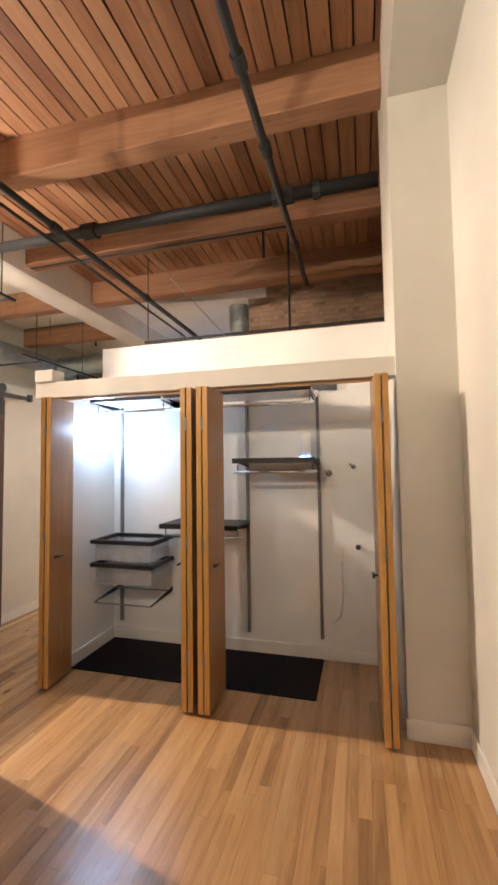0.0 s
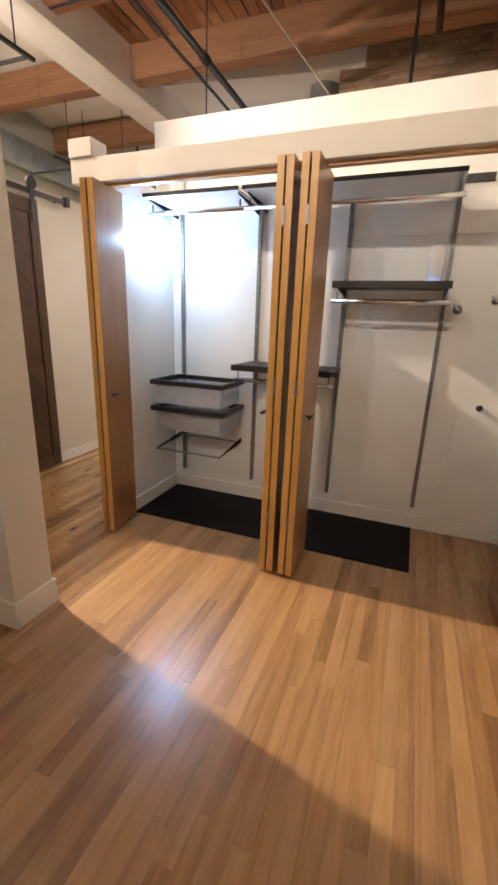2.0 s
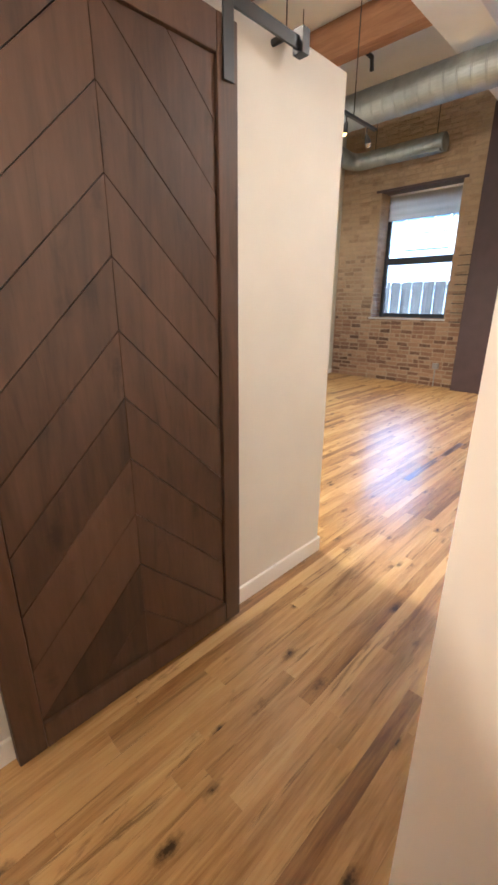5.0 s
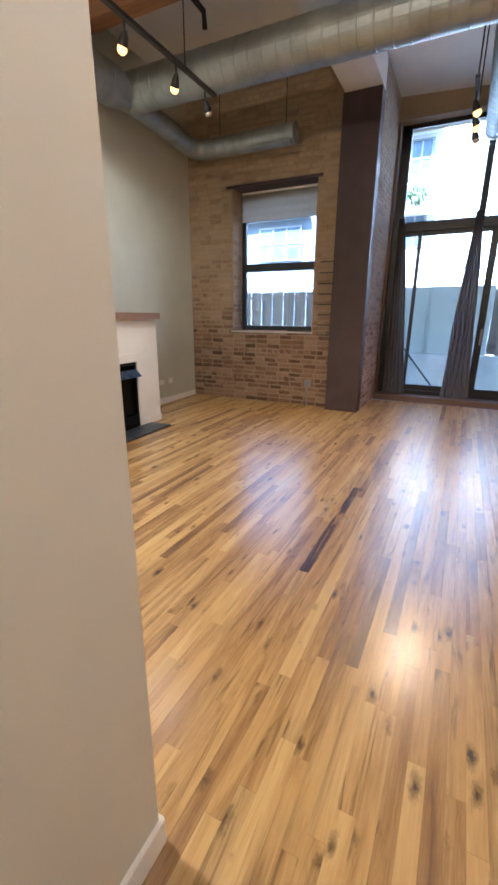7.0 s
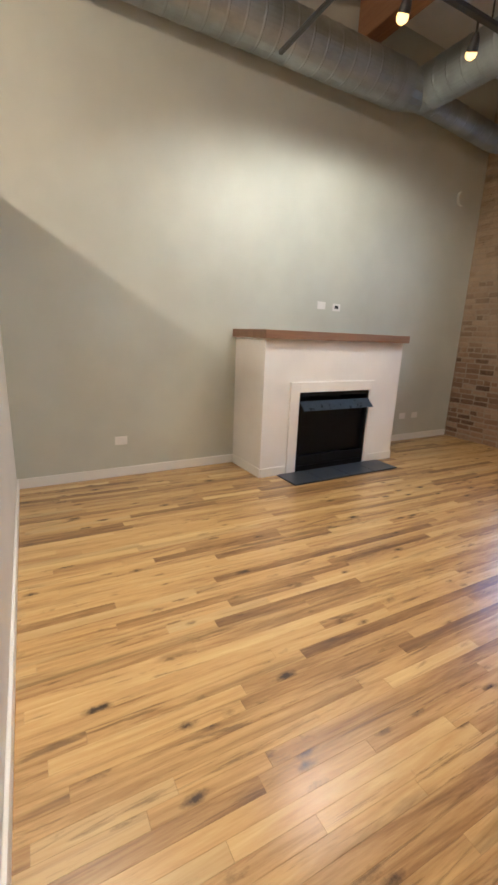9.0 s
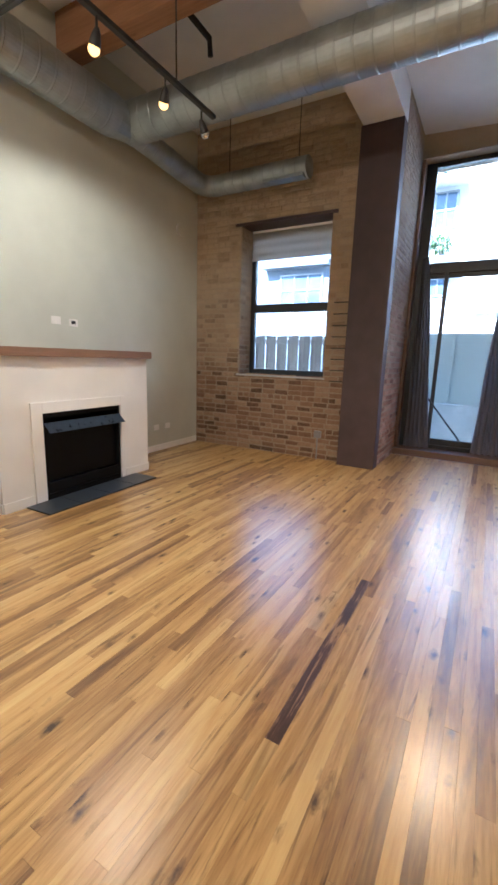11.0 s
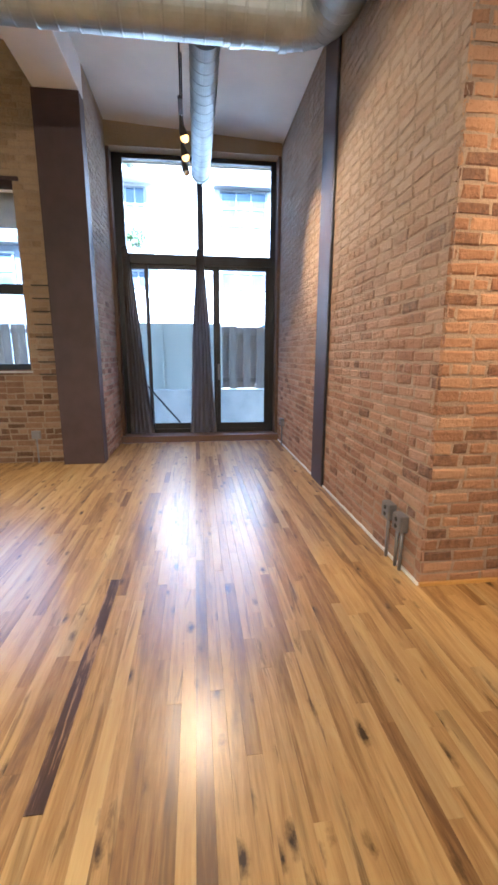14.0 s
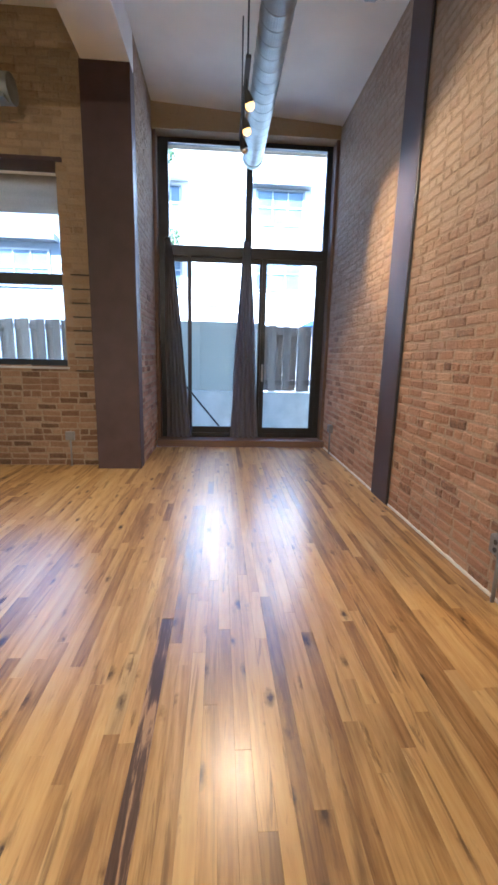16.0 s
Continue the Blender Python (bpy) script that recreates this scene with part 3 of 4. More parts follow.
pipe("sprinkler_main", [(-2.44, -2.9, 3.92), (1.92, -2.9, 3.92)], 0.055, "thick black iron sprinkler main", [((1.02, -2.9, 3.92), (1.20, -2.9, 3.92)), ((-0.95, -2.9, 3.92), (-0.8, -2.9, 3.92)), ((1.38, -2.9, 3.92), (1.44, -2.9, 3.92))])
pipe("sprinkler_branch", [(1.10, -9.0, 3.86), (1.10, -1.15, 3.86)], 0.030, "black iron sprinkler branch pipe", [((1.10, -3.6, 3.86), (1.10, -3.5, 3.86)), ((1.10, -4.3, 3.86), (1.10, -4.2, 3.86)), ((1.10, -2.2, 3.86), (1.10, -2.1, 3.86))])
pipe("sprinkler_branch", [(-1.0, -9.0, 3.78), (-1.0, 0.4, 3.78)], 0.032, "black iron sprinkler branch pipe", [((-1.0, -3.3, 3.78), (-1.0, -3.2, 3.78)), ((-1.0, -1.6, 3.78), (-1.0, -1.5, 3.78))])
pipe("conduit_run", [(-1.22, -9.0, 3.80), (-1.22, 0.2, 3.80)], 0.016, "thin black conduit under the ceiling")
pipe("ceiling_conduit", [(-2.4, -2.05, 4.14), (1.05, -2.05, 4.14)], 0.012, "thin black conduit on a beam")
pipe("drop_conduit", [(0.94, -1.6, 4.5), (0.94, -1.6, 2.3)], 0.014, "thin black vertical conduit drop")
pipe("sprinkler_stub", [(-4.08, 1.05, 4.46), (-4.08, 1.68, 4.44), (-4.08, 1.70, 4.30)], 0.028, "short black sprinkler stub with a head")
pipe("sprinkler_stub", [(0.72, -2.0, 4.175), (0.72, -2.0, 3.85)], 0.016, "short black sprinkler stub with a head")
tagged(part("guy_wire", tube([(-0.10, -3.12, 3.46), (0.62, -2.98, 2.632)], 0.005, sides=6), M_CHROME), "thin bright steel wire", "wire")


def track_head(parent, x, y, z, aim, lit, scale=1.0):
    """A small adjustable lamp head: stem, bell shade and bulb."""
    h = part("lamp_head", tube([(x, y, z + 0.13), (x, y, z + 0.055)], 0.008, sides=8), M_BLACK, parent, "black lamp head")
    d = Vector(aim).normalized()
    c = Vector((x, y, z + 0.05))
    part("shade", tube([c - d * 0.02, c + d * 0.01, c + d * 0.045, c + d * 0.075], [0.012, 0.026, 0.034, 0.038], sides=14, closed_ends=False), M_BLACK, h, "", True)
    bm = bmesh.new()
    bmesh.ops.create_uvsphere(bm, u_segments=12, v_segments=8, radius=0.036)
    bm.transform(Matrix.Translation(c + d * 0.088))
    part("bulb", bm, M_BULB if lit else M_CHROME, h, "glowing warm bulb" if lit else "unlit bulb", True)
    return h


tr = thing("track_light", -3.62, 0.3, 3.42, "black ceiling track with warm spot lamps", "track light", "track lights")
part("rail", box(-3.64, -3.60, -0.9, 1.12, 3.385, 3.415, 0.003), M_BLACK, tr)
part("cross_rail", box(-4.6, -3.64, -0.42, -0.39, 3.39, 3.415, 0.003), M_BLACK, tr)
for x, y, z, aim, lit in ((-3.62, -0.13, 3.25, (-0.5, 0.1, -1), True), (-3.66, 0.54, 3.28, (-0.6, 0.4, -1), True), (-3.65, 0.98, 3.26, (0.1, 0.6, -1), False)):
    track_head(tr, x, y, z, aim, lit)
ta = thing("track_light", -1.37, 2.3, 3.55, "black ceiling track with warm spot lamps near the door", "track light", "track lights")
part("rail", box(-1.39, -1.35, 1.85, 3.0, 3.40, 3.425, 0.003), M_BLACK, ta)
for y in (1.95, 2.9):
    part("stem", tube([(-1.37, y, 3.425), (-1.37, y, 4.36)], 0.007, sides=8), M_BLACK, ta)
for y, lit in ((2.04, True), (2.41, True), (2.75, False)):
    track_head(ta, -1.37, y, 3.24, (0.35, 0.2, -1), lit)
tb = thing("track_light", -2.4, -3.2, 3.6, "black ceiling track with a lamp beside the girder", "track light", "track lights")
part("rail", box(-2.42, -2.38, -4.6, -2.3, 3.6, 3.63, 0.003), M_BLACK, tb)
for y in (-4.4, -2.5):
    part("stem", tube([(-2.4, y, 3.63), (-2.4, y, 4.5)], 0.007, sides=8), M_BLACK, tb)
# This cross rail and the far head are added, placed out of sight.
part("cross_rail", box(-3.4, -2.422, -2.37, -2.35, 3.6, 3.63, 0.003), M_BLACK, tb)
for x, y in ((-2.4, -4.13), (-3.3, -2.36)):
    track_head(tb, x, y, 3.46, (0.9, -0.1, -1), True)
SOFTWARM = (1.0, 0.77, 0.50)
AMBER = (1.0, 0.56, 0.22)
for at, aim, w, wide, tint in (((-3.70, -0.12, 3.13), (-5.0, 0.0, 0.75), 9.0, 138, SOFTWARM), ((-3.75, 0.60, 3.17), (-5.0, 1.0, 0.75), 9.0, 138, SOFTWARM),
                               ((-1.32, 2.08, 3.13), (-0.8, 1.0, 1.0), 18, 155, (1.0, 0.62, 0.29)), ((-1.26, 2.46, 3.10), (0.0, 2.5, 2.5), 15, 46, AMBER)):
    lamp("track_bulb", "SPOT", look(at, aim), w, tint, 0.10, spot=wide, blend=0.35)
lamp("hall_bulb", "POINT", pose(-2.36, -4.13, 3.36), 30, (1.0, 0.68, 0.39), 0.04)
lamp("hall_bulb", "SPOT", look((-2.36, -4.13, 3.35), (0.9, -4.35, 0.6)), 60, (1.0, 0.66, 0.36), 0.04, spot=90, blend=0.5)
# Added fill spot at the far head; it warms the living room floor.
lamp("hall_bulb", "SPOT", look((-3.25, -2.34, 3.34), (-1.7, -1.1, 0.0)), 42, WARM, 0.12, spot=130, blend=1.0)
tk = thing("track_light", 0.5, -1.2, 3.3, "black ceiling track with warm spot lamps in the kitchen", "track light", "track lights")
part("rail", box(-1.21, 2.75, -1.22, -1.18, 3.27, 3.30, 0.003), M_BLACK, tk)
for x in (-1.16, 2.6):
    part("stem", tube([(x, -1.2, 3.30), (x, -1.2, WOOD_Z - 0.03)], 0.007, sides=8), M_BLACK, tk)
# The first head is added to carry the lamp for the hall partition.
for x, aim in ((-0.1, (-0.7, -0.7, -1)), (0.95, (-0.2, 0.8, -0.8))):
    track_head(tk, x, -1.2, 3.13, aim, True)
lamp("unseen_kitchen_bulb", "SPOT", look((0.92, -1.06, 3.03), (0.75, 0.0, 1.95)), 32, AMBER, 0.04, spot=82, blend=1.0)
# Added spot without a known source; it brightens the hall partition.
lamp("unseen_kitchen_bulb", "SPOT", look((-0.2, -1.3, 3.03), (-1.73, -3.0, 0.4)), 11, (1.0, 0.74, 0.48), 0.05, spot=75, blend=1.0)
# Unseen track and spots, added as fill for the bedroom ceiling and walls.
tc = thing("track_light", 0.3, -8.4, 3.6, "unseen black ceiling track added in the bedroom for fill light", "track light", "track lights")
part("rail", box(-0.4, 1.0, -8.42, -8.38, 3.6, 3.63, 0.003), M_BLACK, tc)
for x in (-0.25, 0.85):
    part("stem", tube([(x, -8.4, 3.63), (x, -8.4, 4.54)], 0.007, sides=8), M_BLACK, tc)
    track_head(tc, x, -8.4, 3.46, (0, 0.9, -0.3), True)
    lamp("bedroom_fill", "SPOT", look((x, -8.25, 3.42), (x - 0.9, -5.6, 4.4)), 32, WARM, 0.04, spot=140, blend=0.9)

# ---- fireplace ----
fp = thing("fireplace", -4.755, 0.55, 0, "white painted fireplace with a black firebox", "fireplace")
for y0, y1 in ((-0.36, 0.05), (1.0, 1.45)):
    part("breast_pier", box(-5.43, -4.757, y0, y1, 0, 1.334), M_WHITE, fp)
part("breast_panel", box(-5.43, -4.757, 0.05, 1.0, 0.83, 1.334), M_WHITE, fp)
part("breast_back", box(-5.43, -5.2, 0.05, 1.0, 0, 0.83), M_WHITE, fp)
bm = box(-4.757, -4.735, -0.06, 0.05, 0.0, 0.93, 0.003)
box(-4.757, -4.735, 1.0, 1.06, 0.0, 0.93, 0.003, bm)
box(-4.757, -4.735, 0.05, 1.0, 0.83, 0.93, 0.003, bm)
part("surround", bm, M_WHITE, fp, "white raised surround")
part("mantel", box(-5.43, -4.70, -0.40, 1.48, 1.335, 1.412, 0.004), M_MANTEL, fp, "brown wooden mantel shelf")
bm = box(-5.19, -4.75, 0.055, 0.085, 0.002, 0.825)
box(-5.19, -4.75, 0.965, 0.995, 0.002, 0.825, bm=bm)
box(-5.19, -4.75, 0.085, 0.965, 0.79, 0.825, bm=bm)
box(-5.19, -5.16, 0.085, 0.965, 0.002, 0.79, bm=bm)
box(-5.16, -4.75, 0.085, 0.965, 0.002, 0.06, bm=bm)
part("firebox", bm, M_FIREBOX, fp, "black metal firebox")
bm = bmesh.new()
v = [bm.verts.new(c) for c in ((-4.748, 0.06, 0.74), (-4.748, 0.99, 0.74), (-4.66, 0.99, 0.655), (-4.66, 0.06, 0.655))]
bm.faces.new(v)
bmesh.ops.solidify(bm, geom=bm.faces[:], thickness=0.006)
part("hood", bm, M_HOOD, fp, "sloped blued steel hood")
part("louvre", box(-4.756, -4.74, 0.085, 0.965, 0.07, 0.17, 0.003), M_FIREBOX, fp, "black lower grille")
gl = part("fire_glass", box(-4.80, -4.795, 0.085, 0.965, 0.17, 0.72), plain("smoked_glass", (0.002, 0.002, 0.002), 0.35, 0.0, 0.1, 14, 0.0, 0.15), fp, "dark reflective fire glass")
for y0, y1 in ((-0.36, -0.07), (1.07, 1.45)):
    part("plinth", box(-4.756, -4.742, y0, y1, 0.001, 0.09, 0.003), M_TRIM, fp, "white plinth")
part("plinth", box(-5.41, -4.757, -0.374, -0.361, 0.001, 0.09, 0.003), M_TRIM, fp, "white plinth")
part("plinth", box(-5.41, -4.757, 1.451, 1.464, 0.001, 0.09, 0.003), M_TRIM, fp, "white plinth")
hearth = thing("hearth", -4.58, 0.5, 0, "dark slate hearth slab on the floor", "hearth")
for k in range(4):
    part("tile", box(-4.734, -4.42, -0.17 + 0.345 * k, 0.170 + 0.345 * k, 0.001, 0.014, 0.003), M_SLATE, hearth)

for ob in (fp, hearth):
    ob.matrix_basis = SLANT @ Matrix.Translation((-0.095, 0, 0)) @ ob.matrix_basis


def wall_plate(x, y, z, label, holes=2, axis="x", cat="outlet"):
    """A white cover plate with its sockets."""
    p = thing("wall_plate", x, y, z, label, cat, "wall plates")
    wide = 0.058 if holes == 3 else 0.038
    if axis == "x":
        part("cover", box(x, x + 0.006, y - wide * 1.5, y + wide * 1.5, z - 0.04, z + 0.04, 0.002), M_PLATE, p)
        for k in (-1, 1):
            part("socket", box(x + 0.006, x + 0.008, y + k * 0.028 - 0.012, y + k * 0.028 + 0.012, z - 0.016, z + 0.016, 0.001), M_TRIM, p)
    else:
        part("cover", box(x - wide, x + wide, y - 0.006, y, z - 0.058, z + 0.058, 0.002), M_PLATE, p)
        for k in (-1, 1):
            part("socket", box(x - 0.016, x + 0.016, y - 0.009, y - 0.006, z + k * 0.025 - 0.014, z + k * 0.025 + 0.014, 0.001), M_TRIM, p)
    return p


plates = [wall_plate(-5.43, 0.71, 1.71, "white double outlet plate above the mantel")]
tv = wall_plate(-5.43, 0.93, 1.70, "white recessed cable plate above the mantel")
part("cable_hole", box(-5.4225, -5.4205, 0.90, 0.955, 1.685, 1.72, 0.001), M_BLACK, tv, "dark cable opening")
plates.append(tv)
for y in (2.29, 2.54, -1.55):
    plates.append(wall_plate(-5.43, y, 0.35, "white outlet plate low on the grey wall"))
plates.append(tagged(part("wall_vent", tube([(-5.43, 2.86, 3.16), (-5.40, 2.86, 3.16)], 0.085, sides=24), M_GREYWALL), "round grey vent high on the grey wall", "vent"))
for ob in plates:
    ob.matrix_basis = SLANT @ ob.matrix_basis



def conduit_box(x, y, z, pipes, label, nx=-1, axis="x"):
    """A metal outlet box on the brick with conduits down to the floor."""
    b = thing("outlet_box", x, y, 0, label, "outlet box", "outlet boxes")
    if axis == "x":
        part("box_body", box(x - 0.05, x, y - 0.055, y + 0.055, z - 0.055, z + 0.055, 0.006), M_GREYMETAL, b)
        part("cover", box(x - 0.056, x - 0.05, y - 0.05, y + 0.05, z - 0.05, z + 0.05, 0.002), M_GREYMETAL, b)
        for k in (-1, 1):
            part("socket", tube([(x - 0.059, y, z + k * 0.022), (x - 0.056, y, z + k * 0.022)], 0.015, sides=14), M_BLACK, b, "black socket face")
        for dy in pipes:
            part("conduit", tube([(x - 0.025, y + dy, z - 0.05), (x - 0.025, y + dy, 0.001)], 0.011, sides=10), M_GREYMETAL, b, "", True)
    else:
        part("box_body", box(x - 0.05, x + 0.05, y - 0.045, y, z - 0.05, z + 0.05, 0.006), M_GREYMETAL, b)
        part("cover", box(x - 0.045, x + 0.045, y - 0.05, y - 0.045, z - 0.045, z + 0.045, 0.002), M_GREYMETAL, b)
        part("conduit", tube([(x, y - 0.02, z - 0.05), (x, y - 0.02, 0.001)], 0.010, sides=10), M_GREYMETAL, b, "", True)
    return b


conduit_box(-0.002, 0.38, 0.335, (0.0,), "grey metal outlet box on a conduit by the floor")
conduit_box(-0.002, 0.22, 0.315, (-0.03, 0.03), "grey metal switch box on two conduits by the floor")
conduit_box(-0.002, 3.95, 0.36, (0.0,), "grey metal outlet box near the glass door")
conduit_box(-3.28, 3.275, 0.36, (), "grey metal outlet box on the tan brick", axis="y")

rp = thing("wall_plate", 2.26, -4.45, 0.33, "white outlet plate low on the bedroom wall", "outlet", "wall plates")
part("cover", box(2.253, 2.259, -4.49, -4.41, 0.27, 0.39, 0.002), M_PLATE, rp)
for k in (-1, 1):
    part("socket", box(2.250, 2.253, -4.466, -4.434, 0.33 + k * 0.026 - 0.014, 0.33 + k * 0.026 + 0.014, 0.001), M_TRIM, rp)

bin_o = thing("waste_bin", 0.70, -0.19, 0, "small round black bin standing by the brick wall", "bin")
part("body", tube([(0.70, -0.19, 0.001), (0.70, -0.19, 0.02), (0.70, -0.19, 0.40)], [0.125, 0.135, 0.150], sides=28), M_BLACK, bin_o, "", True)
part("rim", tube([(0.70, -0.19, 0.395), (0.70, -0.19, 0.41)], 0.155, sides=28), M_BLACK, bin_o, "", True)

# ---- barn door ----
bd = thing("barn_door", -1.67, -3.72, 0.02, "dark stained herringbone barn door hung on a rail", "barn door")
Y0, Y1, ZT, ZB = -4.10, -3.14, 2.20, 0.02
part("stile", box(-1.70, -1.66, Y1 - 0.085, Y1, ZB, ZT, 0.004), M_BARN, bd)
part("stile", box(-1.70, -1.66, Y0, Y0 + 0.085, ZB, ZT, 0.004), M_BARN, bd)
part("top_rail", box(-1.70, -1.66, Y0 + 0.086, Y1 - 0.086, ZT - 0.10, ZT, 0.004), M_BARN, bd)
part("bottom_rail", box(-1.70, -1.66, Y0 + 0.086, Y1 - 0.086, ZB, ZB + 0.10, 0.004), M_BARN, bd)
part("backing", box(-1.70, -1.692, Y0 + 0.086, Y1 - 0.086, ZB + 0.1, ZT - 0.1), M_BARN, bd)


def clip_poly(poly, k, limit, keep_less):
    """Cuts a polygon of (y, z) points by a line on one coordinate."""
    out = []
    for i, p in enumerate(poly):
        a = poly[i - 1]
        pin = (p[k] <= limit) == keep_less
        ain = (a[k] <= limit) == keep_less
        if pin != ain:
            s = (limit - a[k]) / (p[k] - a[k])
            out.append((a[0] + s * (p[0] - a[0]), a[1] + s * (p[1] - a[1])))
        if pin:
            out.append(p)
    return out


def board_mesh(poly, x0, x1):
    bm = bmesh.new()
    a = [bm.verts.new((x0, y, z)) for y, z in poly]
    cy = sum(p[0] for p in poly) / len(poly)
    cz = sum(p[1] for p in poly) / len(poly)
    b = [bm.verts.new((x1 - 0.003, y, z)) for y, z in poly]
    t = [bm.verts.new((x1, cy + (y - cy) * 0.993, cz + (z - cz) * 0.993)) for y, z in poly]
    n = len(poly)
    for lo, hi in ((a, b), (b, t)):
        for i in range(n):
            bm.faces.new((lo[i], lo[(i + 1) % n], hi[(i + 1) % n], hi[i]))
    bm.faces.new(t)
    bmesh.ops.recalc_face_normals(bm, faces=bm.faces[:])
    return bm


ya, yb, za, zb = Y0 + 0.088, Y1 - 0.088, ZB + 0.102, ZT - 0.102
ym = (Y0 + Y1) / 2
pitch = 0.20
for side in (0, 1):
    for k in range(-9, 22):
        z = za + k * pitch
        run = (yb - ym) if side else (ym - ya)
        slope = 1.0
        if side:
            poly = [(ym, z), (yb, z - slope * run), (yb, z - slope * run + pitch - 0.003), (ym, z + pitch - 0.003)]
        else:
            poly = [(ym, z), (ya, z - slope * run), (ya, z - slope * run + pitch - 0.003), (ym, z + pitch - 0.003)]
        poly = clip_poly(clip_poly(poly, 1, zb, True), 1, za, False) if poly else poly
        if len(poly) > 2:
            part("board", board_mesh(poly, -1.692, -1.672), M_BARN, bd)
for y in (Y0 + 0.12, Y1 - 0.045):
    h = part("hanger_strap", box(-1.658, -1.651, y - 0.022, y + 0.022, 2.04, 2.34, 0.002), M_BLACK, bd, "black steel strap")
    part("wheel", tube([(-1.668, y, 2.315), (-1.644, y, 2.315)], 0.045, sides=18), M_BLACK, h)
br = thing("barn_rail", -1.67, -3.8, 2.26, "black flat steel barn door rail", "rail")
part("bar", box(-1.672, -1.662, -5.2, -2.80, 2.235, 2.275, 0.002), M_BLACK, br)
for y in (-5.0, -4.3, -3.6, -2.9):
    part("standoff", tube([(-1.73, y, 2.255), (-1.672, y, 2.255)], 0.012, sides=10), M_BLACK, br)
part("end_stop", box(-1.69, -1.645, -2.84, -2.80, 2.225, 2.30, 0.003), M_BLACK, br)

# ---- bifold doors ----


def bifold(x0, y_front, y_back, lean, label, knob_side):
    """A folded pair of closet door leaves with hinges and a knob, standing out of the closet."""
    d = thing("bifold_door", x0, y_back, 0.02, label, "closet door", "closet doors")
    for k in range(2):
        xa = x0 + k * 0.0375
        m = Matrix.Translation((x0, y_back, 0)) @ Matrix.Rotation(lean + (0.006 if k else -0.006), 4, "Z") @ Matrix.Translation((-x0, -y_back, 0))
        p = part("door_leaf", box(xa, xa + 0.034, y_front + 0.004, y_back, 0.02, 2.025, 0.002, m=m), M_BIFOLD, d)
        part("edge_band", box(xa + 0.0005, xa + 0.0335, y_front, y_front + 0.005, 0.021, 2.024, 0.0015, m=m), M_BIFEDGE, p, "pale solid wood edge")
    for z in (0.3, 1.0, 1.75):
        m = Matrix.Translation((x0, y_back, 0)) @ Matrix.Rotation(lean, 4, "Z") @ Matrix.Translation((-x0, -y_back, 0))
        part("hinge", box(x0 + 0.028, x0 + 0.043, y_front - 0.002, y_front + 0.004, z, z + 0.08, 0.001, m=m), M_GREYMETAL, d, "small steel hinge")
    xs = x0 + (0.078 if knob_side > 0 else -0.004)
    c = Matrix.Translation((x0, y_back, 0)) @ Matrix.Rotation(lean, 4, "Z") @ Vector((xs - x0, y_front - y_back + 0.07, 0.90))
    side = Vector((knob_side, 0, 0))
    kn = part("pull", tube([c, c + side * 0.026], 0.006, sides=10), M_BLACK, d, "black bar pull", True)
    part("pull_bar", tube([c + side * 0.026 - Vector((0, 0.045, 0)), c + side * 0.026 + Vector((0, 0.045, 0))], 0.0075, sides=10), M_BLACK, kn, "", True)
    return d


bifold(-0.49, -4.01, -3.72, 0.12, "birch bifold door folded open at the closet end", 1)
bifold(0.60, -4.02, -3.70, 0.05, "birch bifold door folded open at the closet middle", -1)
bifold(0.725, -4.02, -3.70, 0.0, "birch bifold door folded open at the closet middle", 1)
bifold(1.785, -4.06, -3.75, 0.06, "birch bifold door folded open beside the wall pier", -1)

# ---- closet fittings ----
hang = thing("hang_rail", 0.47, -3.09, 2.14, "dark top rail carrying the closet uprights", "rail")
part("rail", box(-0.46, 1.55, -3.10, -3.081, 2.12, 2.16, 0.002), M_ESPRESSO, hang)
for x in (-0.38, 0.21, 0.80, 1.39):
    st = thing("shelf_standard", x, -3.09, 0.17, "grey slotted steel shelf upright on the closet wall", "shelf upright", "shelf uprights")
    part("channel", box(x - 0.012, x + 0.012, -3.105, -3.081, 0.16, 2.12, 0.002), M_GREYMETAL, st)
    bm = bmesh.new()
    for k in range(48):
        for dx in (-0.006, 0.003):
            box(x + dx, x + dx + 0.003, -3.1065, -3.1055, 0.2 + 0.04 * k, 0.218 + 0.04 * k, bm=bm)
    tagged(part("slot_row", bm, M_BLACK, st), kind="stuff")


